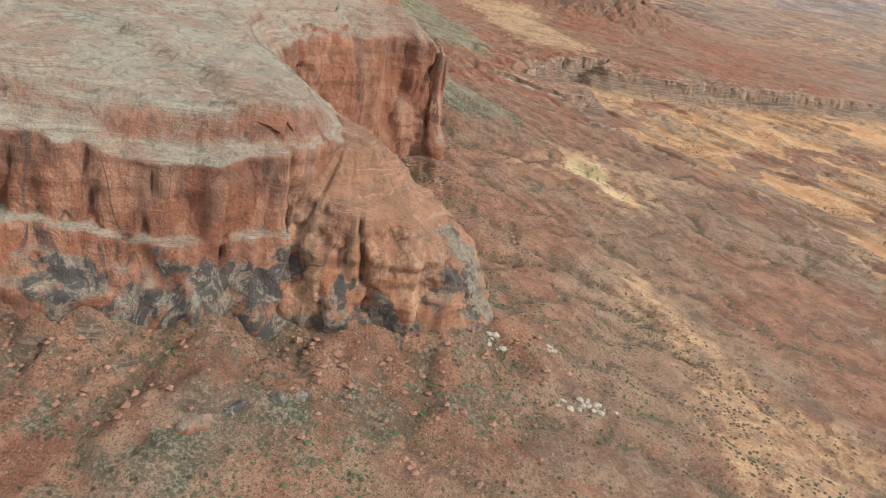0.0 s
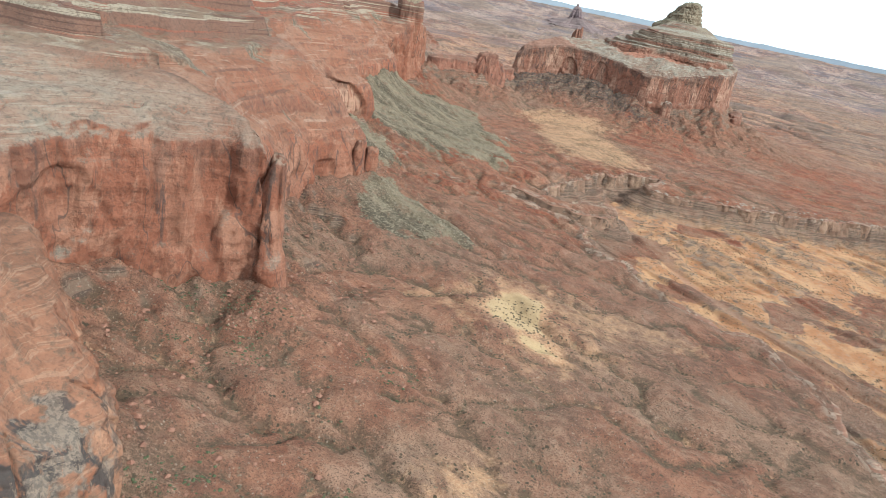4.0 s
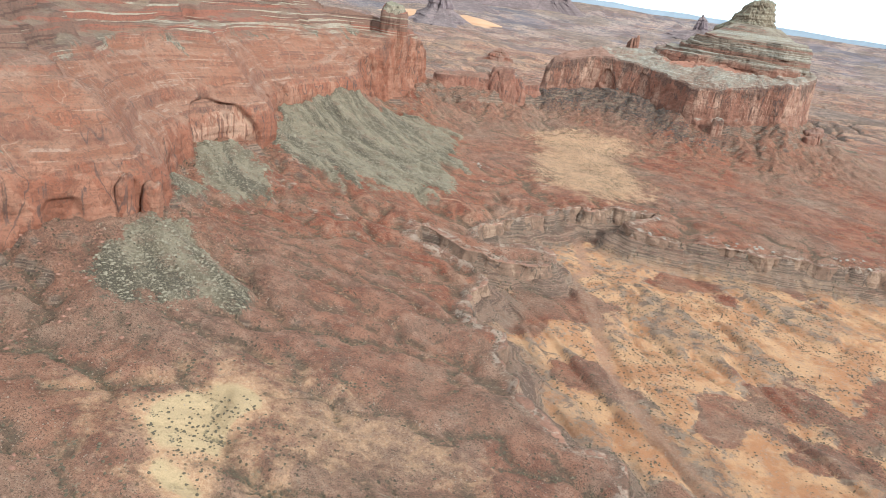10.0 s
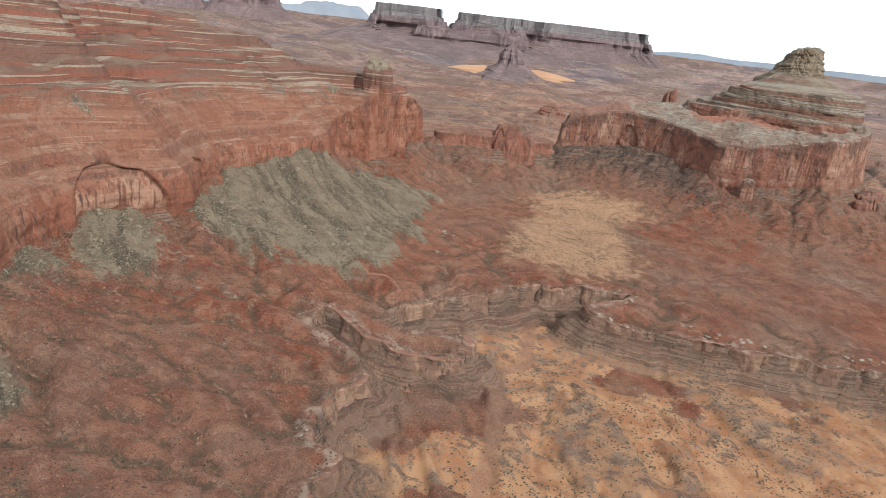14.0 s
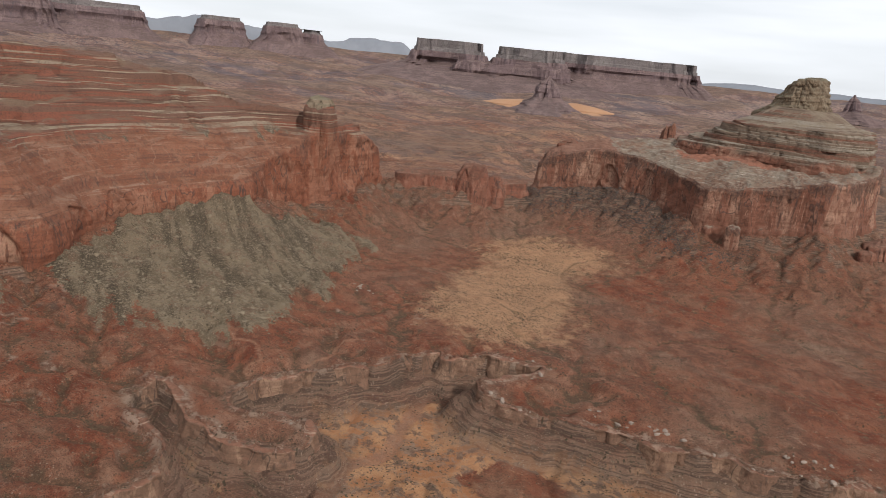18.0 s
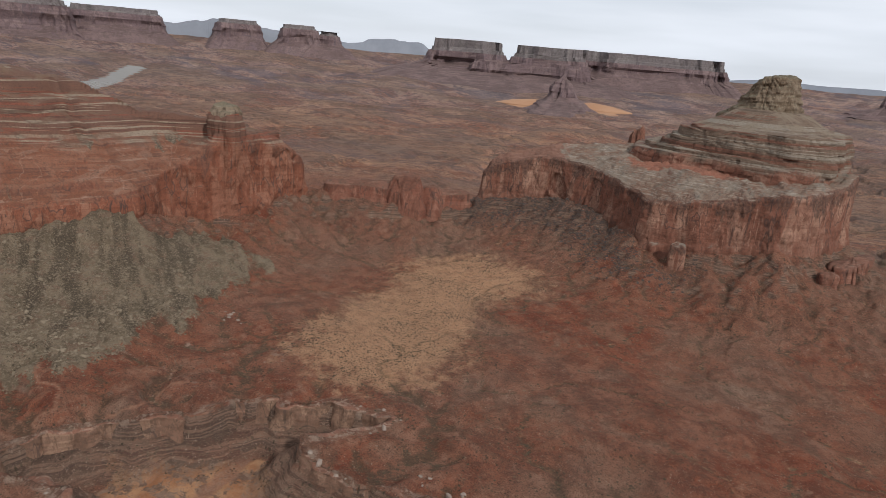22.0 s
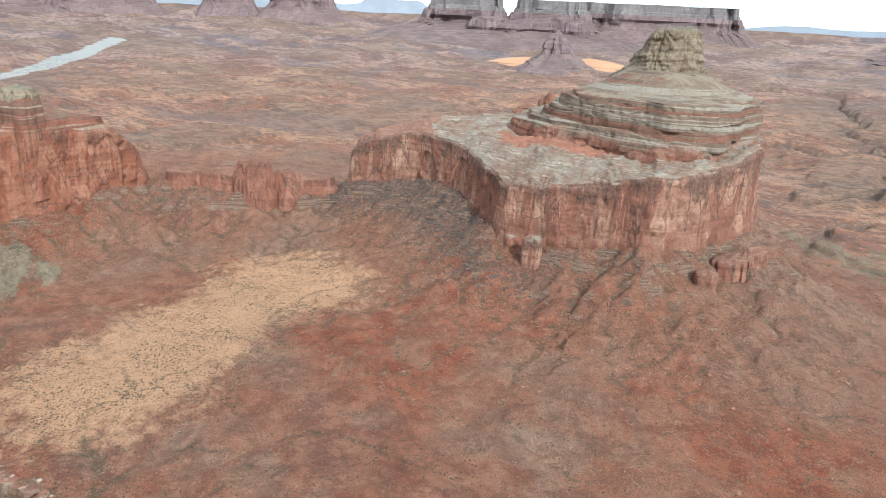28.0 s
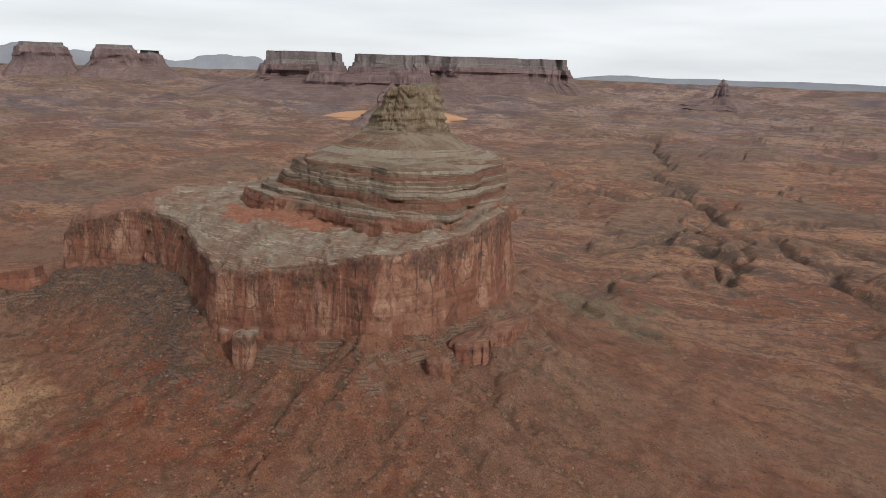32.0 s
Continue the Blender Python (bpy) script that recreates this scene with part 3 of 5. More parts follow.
    russet = m.math("MULTIPLY", m.attr("russet"), m.ramp(m.noise(p, 0.03, 7, 0.68, 0.5), 0.40, 0.54, 0.25, 1.0))
    red = m.mix(russet, red, m.mix(m.ramp(mid, 0.40, 0.58), (0.190, 0.056, 0.032), (0.280, 0.098, 0.056)))
    red = m.mix(m.ramp(m.noise(p, 0.020, 8, 0.70, 0.6), 0.51, 0.60, 0, 0.6), red, m.mix(m.ramp(mid, 0.42, 0.58), (0.190, 0.118, 0.082), (0.31, 0.198, 0.138)))
    red = m.mix(m.math("MULTIPLY", m.attr("dark"), m.ramp(m.noise(p, 0.2, 6, 0.7), 0.42, 0.56, 0.0, 0.65)), red, (0.150, 0.070, 0.048))
    red = m.mix(m.ramp(m.noise(p, 0.16, 7, 0.78, 0.5), 0.54, 0.60, 0, 0.5), red, (0.160, 0.086, 0.058))
    red = m.mix(m.ramp(m.noise(p, 0.11, 7, 0.78, 0.6), 0.59, 0.64, 0, 0.5), red, (0.40, 0.245, 0.170))
    # by the bend of the ground: darker in hollows, paler on crests
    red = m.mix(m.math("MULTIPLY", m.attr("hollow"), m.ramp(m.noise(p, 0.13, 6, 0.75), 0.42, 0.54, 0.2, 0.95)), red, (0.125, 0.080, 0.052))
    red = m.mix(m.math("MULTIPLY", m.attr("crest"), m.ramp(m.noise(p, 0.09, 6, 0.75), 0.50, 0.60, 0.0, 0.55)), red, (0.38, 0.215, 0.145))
    red = m.mix(m.ramp(fine, 0.56, 0.62, 0, 0.5), red, (0.40, 0.220, 0.142))
    red = m.mix(m.ramp(m.noise(p, 1.5, 4, 0.8), 0.53, 0.58, 0, 0.8), red, (0.085, 0.050, 0.034))
    # mottled wide country
    wide = m.noise(flat, 0.006, 8, 0.68, 0.6)
    opened = m.mix(m.ramp(wide, 0.43, 0.57), (0.260, 0.112, 0.068), (0.400, 0.208, 0.130))
    opened = m.mix(m.ramp(m.noise(m.at(0.6, 1.4, 0), 0.0045, 8, 0.72, 0.8), 0.52, 0.56, 0, 0.75), opened, (0.43, 0.245, 0.150))
    opened = m.mix(m.ramp(m.noise(m.at(0.7, 1.3, 0), 0.017, 8, 0.76, 0.4), 0.54, 0.58, 0, 0.75), opened, (0.120, 0.078, 0.064))
    opened = m.mix(m.ramp(m.noise(flat, 0.05, 7, 0.78, 0.3), 0.52, 0.57, 0, 0.75), opened, (0.150, 0.088, 0.070))
    opened = m.mix(m.ramp(m.noise(flat, 0.11, 6, 0.78), 0.55, 0.61, 0, 0.75), opened, (0.43, 0.290, 0.215))
    opened = m.mix(m.ramp(m.noise(m.at(0.5, 1.5, 0), 0.06, 7, 0.78, 0.4), 0.53, 0.57, 0, 0.75), opened, (0.110, 0.066, 0.054))
    opened = m.mix(m.ramp(m.noise(flat, 0.6, 5, 0.78), 0.57, 0.62, 0, 0.45), opened, (0.44, 0.27, 0.185))
    opened = m.mix(m.ramp(m.noise(flat, 0.35, 5, 0.78), 0.53, 0.58, 0, 0.75), opened, (0.115, 0.072, 0.056))
    opened = m.mix(m.ramp(m.noise(m.at(0.5, 1.0, 0), 0.0026, 8, 0.72, 0.5), 0.52, 0.58, 0, 0.6), opened, (0.155, 0.105, 0.092))
    # distance haze put into the soil colour: bluer and greyer further off
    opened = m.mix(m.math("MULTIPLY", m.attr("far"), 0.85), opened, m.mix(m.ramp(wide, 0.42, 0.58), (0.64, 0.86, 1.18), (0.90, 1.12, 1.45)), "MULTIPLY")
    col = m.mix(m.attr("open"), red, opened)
    col = m.mix(m.math("MULTIPLY", m.attr("debris"), m.ramp(m.noise(p, 0.045, 7, 0.72), 0.48, 0.56, 0, 0.6)), col, m.mix(m.ramp(fine, 0.45, 0.58), m.mix(m.ramp(m.sep.outputs["Y"], 180, 280), (0.080, 0.072, 0.048), (0.135, 0.066, 0.044)), m.mix(m.ramp(m.sep.outputs["Y"], 180, 280), (0.24, 0.175, 0.125), (0.30, 0.142, 0.088))))
    col = m.mix(m.math("MULTIPLY", m.attr("rubble"), m.ramp(m.noise(p, 0.07, 6, 0.7), 0.40, 0.52, 0.2, 0.95)), col, m.mix(m.ramp(fine, 0.48, 0.60), (0.060, 0.048, 0.042), (0.185, 0.135, 0.108)))
    col = m.mix(m.ramp(m.attr("russet"), 0.0, 0.9, 0, 0.4), col, (1.16, 1.0, 0.86), "MULTIPLY")
    sandy = m.mix(m.ramp(fine, 0.42, 0.62), (0.47, 0.255, 0.140), (0.59, 0.350, 0.205))
    ragged = m.ramp(m.noise(p, 0.11, 8, 0.75, 0.3), 0.3, 0.7, -0.45, 0.45)
    sandy = m.mix(m.ramp(m.attr("sand"), 0.88, 1.1), sandy, (0.56, 0.375, 0.205))
    col = m.mix(m.math("MULTIPLY", m.ramp(m.math("ADD", m.attr("sand"), m.math("MULTIPLY", ragged, 0.8)), 0.12, 0.92, 0, 0.95), m.ramp(m.attr("sand"), 0.02, 0.22)), col, sandy)
    orange = m.mix(m.ramp(m.noise(p, 0.05, 6, 0.65), 0.42, 0.58), (0.44, 0.196, 0.092), (0.57, 0.305, 0.155))
    orange = m.mix(m.ramp(m.noise(p, 0.25, 6, 0.75), 0.52, 0.60, 0, 0.5), orange, (0.40, 0.26, 0.175))
    under = m.mix(m.ramp(m.noise(m.at(0.77, 0.64, 0.0), 0.12, 7, 0.75, 0.5), 0.46, 0.56), (0.225, 0.142, 0.096), (0.38, 0.25, 0.17))
    under = m.mix(m.ramp(fine, 0.54, 0.62, 0, 0.6), under, (0.15, 0.10, 0.07))
    col = m.mix(m.ramp(m.attr("orange"), 0.30, 0.45, 0, 0.85), col, under)
    col = m.mix(m.math("MULTIPLY", m.ramp(m.math("ADD", m.attr("orange"), m.math("MULTIPLY", ragged, 1.3)), 0.34, 0.56), m.ramp(m.attr("orange"), 0.1, 0.35)), col, orange)
    col = m.mix(m.math("MULTIPLY", m.attr("track"), 0.75), col, m.mix(m.ramp(fine, 0.4, 0.6), (0.36, 0.165, 0.098), (0.42, 0.235, 0.15)))
    col = m.mix(m.ramp(m.sep.outputs["Y"], 480, 300), col, (1.18, 1.18, 1.16), "MULTIPLY")
    layers = m.noise(m.at(0.02, 0.02, 0.9), 1.0, 5, 0.65)
    stone = m.mix(m.ramp(layers, 0.46, 0.54), (0.120, 0.080, 0.060), (0.245, 0.158, 0.110))
    stone = m.mix(m.ramp(fine, 0.54, 0.64, 0, 0.7), stone, (0.34, 0.245, 0.18))
    steep = m.ramp(m.nor.outputs["Z"], 0.80, 0.62)
    col = m.mix(m.math("MULTIPLY", m.math("MAXIMUM", m.attr("rock"), m.math("MULTIPLY", steep, m.math("SUBTRACT", 1.0, m.attr("talus")))), 0.9), col, stone)
    col = m.mix(m.math("MULTIPLY", m.attr("lip"), m.ramp(m.noise(p, 0.12, 6, 0.75), 0.49, 0.57, 0, 0.7)), col, (0.44, 0.315, 0.235))
    speck = m.ramp(m.noise(p, 1.1, 4, 0.8), 0.54, 0.64)
    scree = m.mix(m.ramp(mid, 0.40, 0.60), (0.165, 0.124, 0.080), (0.265, 0.198, 0.130))
    scree = m.mix(m.ramp(m.noise(p, 0.09, 5, 0.65), 0.52, 0.60, 0, 0.6), scree, (0.22, 0.135, 0.09))
    scree = m.mix(m.ramp(m.math("ADD", m.attr("streak"), m.ramp(fine, 0.3, 0.7, -0.2, 0.2)), 0.50, 0.30, 0, 0.85), scree, (0.088, 0.068, 0.046))
    scree = m.mix(m.math("MULTIPLY", speck, 0.85), scree, (0.39, 0.305, 0.21))
    scree = m.mix(m.ramp(m.noise(p, 0.7, 4, 0.8), 0.56, 0.62, 0, 0.5), scree, (0.085, 0.064, 0.046))
    col = m.mix(m.ramp(m.math("ADD", m.attr("talus"), m.math("ADD", m.ramp(fine, 0.3, 0.7, -0.25, 0.25), m.ramp(m.noise(p, 0.16, 6, 0.7), 0.3, 0.7, -0.45, 0.45))), 0.40, 0.60), col, scree)
    # gloom of the shallow far canyons painted as a dark tone
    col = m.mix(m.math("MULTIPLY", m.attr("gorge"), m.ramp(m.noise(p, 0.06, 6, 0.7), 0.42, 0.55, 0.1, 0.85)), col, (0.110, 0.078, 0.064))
    # brush in the runnels, single bushes and pale stones
    brush = m.mix(m.ramp(fine, 0.45, 0.6), (0.060, 0.052, 0.030), (0.150, 0.118, 0.074))
    runnel = m.ramp(m.math("ADD", m.attr("flow"), m.ramp(m.noise(p, 0.3, 5, 0.7), 0.3, 0.7, -0.5, 0.5)), 2.15, 2.5)
    col = m.mix(m.math("MULTIPLY", m.math("MULTIPLY", runnel, m.ramp(fine, 0.42, 0.58, 0.1, 0.75)), m.math("SUBTRACT", 1.0, m.attr("open"))), col, brush)
    col = m.mix(m.math("MULTIPLY", m.attr("wash"), m.ramp(m.noise(p, 0.5, 4, 0.7), 0.42, 0.58, 0.25, 0.9)), col, brush)
    near = m.math("SUBTRACT", 1.0, m.attr("far"))
    seedy = m.noise(p, 0.025, 5, 0.65)
    bush = m.math("MULTIPLY", m.ramp(m.cells(flat, 0.42), 0.30, 0.22), m.ramp(m.noise(flat, 0.11, 4, 0.7), 0.47, 0.55))
    col = m.mix(m.math("MULTIPLY", near, m.math("MULTIPLY", bush, m.ramp(seedy, 0.42, 0.56, 0.1, 0.9))), col, (0.075, 0.058, 0.036))
    stones = m.math("MULTIPLY", m.ramp(m.cells(flat, 0.62), 0.24, 0.16), m.ramp(m.noise(flat, 0.17, 4, 0.7), 0.48, 0.55))
    col = m.mix(m.math("MULTIPLY", near, m.math("MULTIPLY", stones, m.ramp(seedy, 0.56, 0.42, 0.1, 0.85))), col, (0.42, 0.30, 0.22))
    col = m.mix(m.ramp(grain, 0.42, 0.65, 0.0, 0.5), col, m.mix(0.5, col, (0.05, 0.038, 0.03)))
    height = m.math("ADD", m.math("ADD", m.math("MULTIPLY", fine, 1.3), m.math("MULTIPLY", mid, 3.0)), m.math("MULTIPLY", grain, 0.4))
    return m.done(col, 0.95, height, 1.0, 1.4, 0.1)


def rock_material(name, wall=(0.34, 0.145, 0.085), pale=(0.47, 0.26, 0.175), dark=(0.085, 0.055, 0.045), top=(0.33, 0.205, 0.14), cap=(0.30, 0.245, 0.185), band=None, streaks=1.0, grain=1.0, under=None, low=None, varnish=0.0, scree=None, patches=(), bare=0.0):
    """Desert sandstone: streaked and varnished on the walls, cross-bedded on the flats, in layers by height."""
    m = Nodes(name)
    g = grain
    p = m.at(g, g, g)
    bed = m.noise(m.at(0.012 * g, 0.012 * g, 0.42 * g), 1.0, 6, 0.6, 0.3)
    blotch = m.noise(p, 0.045, 5, 0.6, 0.4)
    fine = m.noise(p, 0.9, 5, 0.68)
    down = m.noise(m.at(0.30 * g, 0.30 * g, 0.013 * g), 1.0, 5, 0.62, 0.25)
    wide = m.noise(m.at(0.085 * g, 0.085 * g, 0.010 * g), 1.0, 4, 0.6)
    panel = m.noise(m.at(0.048 * g, 0.048 * g, (0.026 if not bare else 0.012) * g), 1.0, 6, 0.60, 0.7)
    face = m.mix(m.ramp(panel, 0.50 - bare, 0.545 + bare), wall, m.mix(m.ramp(blotch, 0.40, 0.60), pale, m.mix(0.5, wall, pale)))
    face = m.mix(m.ramp(m.noise(m.at(0.13 * g, 0.13 * g, 0.06 * g), 1.0, 6, 0.66, 0.8), 0.54, 0.58, 0, 0.6), face, tuple(0.68 * c for c in wall))
    face = m.mix(m.ramp(bed, 0.54, 0.58, 0, 0.35), face, tuple(0.68 * c for c in wall))
    gate = m.ramp(wide, 0.53, 0.60)
    thin = m.noise(m.at(0.55 * g, 0.55 * g, 0.012 * g), 1.0, 4, 0.65, 0.2)
    face = m.mix(m.math("MULTIPLY", m.math("MULTIPLY", m.ramp(thin, 0.54, 0.64), gate), 0.6 * streaks), face, tuple(min(0.62, 1.25 * c) for c in pale))
    face = m.mix(m.math("MULTIPLY", m.math("MULTIPLY", m.ramp(down, 0.45, 0.38), m.ramp(wide, 0.48, 0.40)), 0.85 * streaks), face, dark)
    joint = m.math("ABSOLUTE", m.math("SUBTRACT", m.noise(m.at(0.030 * g, 0.030 * g, 0.012 * g), 1.0, 3, 0.5, 0.6), 0.5))
    face = m.mix(m.ramp(joint, 0.007, 0.002, 0, 0.7), face, dark)
    scar = m.attr("scar")
    face = m.mix(m.math("MULTIPLY", m.math("MULTIPLY", scar, m.ramp(down, 0.44, 0.52, 0.15, 1.0)), m.ramp(panel, 0.42, 0.50, 0.2, 0.9)), face, (0.48, 0.30, 0.205))
    face = m.mix(m.math("MULTIPLY", m.math("MULTIPLY", scar, m.ramp(down, 0.47, 0.42)), 0.8), face, dark)
    if varnish:
        edge = m.math("ADD", m.attr("rise"), m.ramp(m.noise(m.at(0.09, 0.09, 0.03), 1.0, 5, 0.65), 0.3, 0.7, -0.28, 0.28))
        face = m.mix(m.ramp(edge, 0.74, 0.86, 0, varnish), face, m.mix(m.ramp(m.noise(p, 0.45, 6, 0.75), 0.45, 0.56), (0.075, 0.050, 0.040), (0.185, 0.098, 0.068)))
        # pulled to a darker wall tone towards the foot
        face = m.mix(m.ramp(edge, 0.36, 0.12, 0, 0.5 * varnish), face, tuple(0.8 * c for c in wall))
    lines = m.noise(m.at(0.05 * g, 0.05 * g, 1.6 * g), 1.0, 5, 0.65, 0.6)
    flat = m.mix(m.ramp(blotch, 0.38, 0.62), top, under or tuple(0.70 * c for c in top))
    flat = m.mix(m.ramp(lines, 0.52, 0.60, 0, 0.6), flat, cap)
    # dark lines along the bedding, painted as the shading of small ledges
    flat = m.mix(m.ramp(m.noise(m.at(0.03 * g, 0.03 * g, 1.4 * g), 1.0, 5, 0.7, 0.8), 0.57, 0.61, 0, 0.5), flat, tuple(0.5 * c for c in under or top))
    crossed = m.math("ABSOLUTE", m.math("SUBTRACT", m.noise(m.at(0.022 * g, 0.040 * g, 0.020 * g), 1.0, 3, 0.5, 0.5), 0.5))
    flat = m.mix(m.ramp(m.noise(p, 0.16, 6, 0.75), 0.54, 0.60, 0, 0.7), flat, tuple(0.55 * c for c in cap))
    if scree:
        slope = m.mix(m.ramp(m.noise(m.at(0.010, 0.010, 0.28), 1.0, 6, 0.62, 0.5), 0.48, 0.58), (0.205, 0.080, 0.044), (0.252, 0.116, 0.070))
        slope = m.mix(m.ramp(blotch, 0.50, 0.60, 0, 0.6), slope, (0.285, 0.150, 0.096))
        slope = m.mix(m.math("MULTIPLY", m.ramp(m.noise(m.at(0.014, 0.014, 0.55), 1.0, 3, 0.55, 0.9), 0.60, 0.63, 0, 0.6), m.ramp(panel, 0.45, 0.52)), slope, (0.36, 0.23, 0.165))
        # ledge shadows drawn into the slope colour as thin dark contour lines
        slope = m.mix(m.math("MULTIPLY", m.ramp(m.noise(m.at(0.010, 0.010, 0.30), 1.0, 3, 0.5, 0.6), 0.58, 0.605, 0, 0.8), m.ramp(panel, 0.53, 0.46)), slope, (0.135, 0.062, 0.042))
        slope = m.mix(m.ramp(m.noise(m.at(0.10, 0.02, 0.03), 1.0, 4, 0.6, 0.5), 0.60, 0.64, 0, 0.5), slope, (0.30, 0.185, 0.130))
        slope = m.mix(m.ramp(crossed, 0.006, 0.002, 0, 0.35), slope, (0.40, 0.26, 0.185))
        slope = m.mix(m.ramp(joint, 0.006, 0.002, 0, 0.25), slope, (0.10, 0.052, 0.038))
        slope = m.mix(m.ramp(m.noise(p, 0.23, 6, 0.78, 0.5), 0.55, 0.60, 0, 0.55), slope, (0.145, 0.068, 0.046))
        flat = m.mix(m.ramp(m.sep.outputs["Y"], 300, 400, 0, 0.95), flat, slope)
        fallen = m.math("ADD", m.noise(m.at(0.010, 0.034, 0.0), 1.0, 6, 0.66, 0.3), m.ramp(m.sep.outputs["Z"], 88, 112, -0.12, 0.06))
        rubbly = m.mix(m.ramp(m.noise(p, 0.55, 4, 0.75), 0.46, 0.58), tuple(0.55 * c for c in scree), tuple(1.45 * c for c in scree))
        flat = m.mix(m.math("MULTIPLY", m.ramp(fallen, 0.56, 0.60, 0, 0.9), m.ramp(m.sep.outputs["Y"], 330, 420)), flat, rubbly)
    for px, py, rx, ry, tone in patches:
        far_off = m.math("ADD", m.math("POWER", m.math("DIVIDE", m.math("SUBTRACT", m.sep.outputs["X"], px), rx), 2.0), m.math("POWER", m.math("DIVIDE", m.math("SUBTRACT", m.sep.outputs["Y"], py), ry), 2.0))
        far_off = m.math("ADD", far_off, m.ramp(m.noise(p, 0.07, 5, 0.65), 0.3, 0.7, -0.35, 0.35))
        flat = m.mix(m.ramp(far_off, 1.1, 0.85, 0, 0.9), flat, m.mix(m.ramp(lines, 0.42, 0.6), tone, tuple(1.3 * c for c in tone)))
    up = m.ramp(m.math("ADD", m.nor.outputs["Z"], m.ramp(fine, 0.3, 0.7, -0.12, 0.12)), 0.42, 0.78)
    col = m.mix(up, face, flat)
    if band:
        lo, hi, cols = band
        s = m.noise(m.at(0.005 * g, 0.005 * g, 0.20 * g), 1.0, 4, 0.66, 0.15)
        b = m.mix(m.ramp(s, 0.46, 0.49), cols[0], cols[1])
        b = m.mix(m.ramp(m.noise(m.at(0.005 * g, 0.005 * g, 0.30 * g), 1.0, 3, 0.6, 0.2), 0.57, 0.59, 0, 0.9), b, cols[2])
        # thin half-tone lines: shadow below each ledge, put into the band colour
        b = m.mix(m.ramp(m.noise(m.at(0.008 * g, 0.008 * g, 0.55 * g), 1.0, 3, 0.6, 0.2), 0.58, 0.61, 0, 0.7), b, tuple(0.5 * c for c in cols[1]))
        b = m.mix(m.math("MULTIPLY", m.ramp(m.nor.outputs["Z"], 0.80, 0.93), m.ramp(m.noise(p, 0.05, 5, 0.68), 0.46, 0.56, 0.05, 0.9)), b, m.mix(m.ramp(fine, 0.45, 0.62), cols[3], tuple(1.6 * c for c in cols[3])))
        b = m.mix(m.ramp(fine, 0.5, 0.75, 0, 0.6), b, tuple(0.6 * c for c in cols[1]))
        lift = m.math("ADD", m.sep.outputs["Z"], m.ramp(m.noise(p, 0.03, 3), 0.3, 0.7, -6, 6))
        col = m.mix(m.ramp(lift, lo, hi), col, b)
    if low:
        zone = m.math("ADD", m.sep.outputs["Z"], m.ramp(m.noise(p, 0.05, 4, 0.6), 0.3, 0.7, -11, 11))
        part_of = m.math("MULTIPLY", m.ramp(zone, low[0], low[0] - 3), m.ramp(m.sep.outputs["Y"], low[1] + 20, low[1] - 20))
        bits = m.mix(m.ramp(m.noise(m.at(0.22, 0.22, 0.16), 0.5, 8, 0.75, 0.8), 0.48, 0.54), (0.052, 0.048, 0.046), m.mix(m.ramp(fine, 0.42, 0.58), (0.135, 0.108, 0.088), (0.27, 0.20, 0.15)))
        col = m.mix(m.math("MULTIPLY", part_of, m.ramp(m.noise(p, 0.055, 6, 0.66, 0.6), 0.42, 0.50, 0.0, 0.9)), col, bits)
    col = m.mix(m.ramp(m.noise(p, 0.32, 6, 0.78, 0.4), 0.54, 0.60, 0.0, 0.5), col, m.mix(0.6, col, (0.06, 0.045, 0.035)))
    col = m.mix(m.ramp(fine, 0.45, 0.65, 0.0, 0.5), col, m.mix(0.55, col, (0.06, 0.045, 0.035)))
    chips = m.noise(p, 0.28, 6, 0.72, 0.3)
    height = m.math("ADD", m.math("MULTIPLY", fine, 0.6), m.math("ADD", m.math("MULTIPLY", chips, 2.2), m.math("MULTIPLY", bed, 0.5)))
    return m.done(col, 0.9, height, 0.85, 1.0 / g, 0.15)


def plain_material(name, a, b, scale, rough=0.9, bump=0.3):
    m = Nodes(name)
    p = m.at(1, 1, 1)
    f, r = m.noise(p, scale, 5, 0.65), m.n.new("ShaderNodeObjectInfo").outputs["Random"]
    col = m.mix(m.ramp(f, 0.35, 0.68), a, b)
    col = m.mix(m.math("MULTIPLY", r, 0.5), col, tuple(0.6 * c for c in a))
    isl = m.ramp(m.geo.outputs["Random Per Island"], 0, 1, 0, 0.6)
    col = m.mix(isl, col, tuple(0.55 * c for c in b))
    return m.done(col, rough, f, 0.6, bump, 0.15)


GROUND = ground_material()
ROCK_PLATEAU = rock_material("red_slickrock", varnish=0.4, wall=(0.240, 0.090, 0.052), pale=(0.315, 0.150, 0.094), top=(0.255, 0.195, 0.147), under=(0.250, 0.150, 0.105), cap=(0.32, 0.255, 0.195), scree=(0.165, 0.140, 0.100), band=(100, 114, ((0.225, 0.085, 0.054), (0.175, 0.092, 0.064), (0.32, 0.255, 0.185), (0.175, 0.112, 0.074))), low=(49, 225))
ROCK_NOSE = rock_material("buttress_sandstone", wall=(0.285, 0.118, 0.066), pale=(0.38, 0.200, 0.122), top=(0.285, 0.132, 0.078), cap=(0.34, 0.195, 0.125), low=(46, 225), streaks=1.0, varnish=0.3)
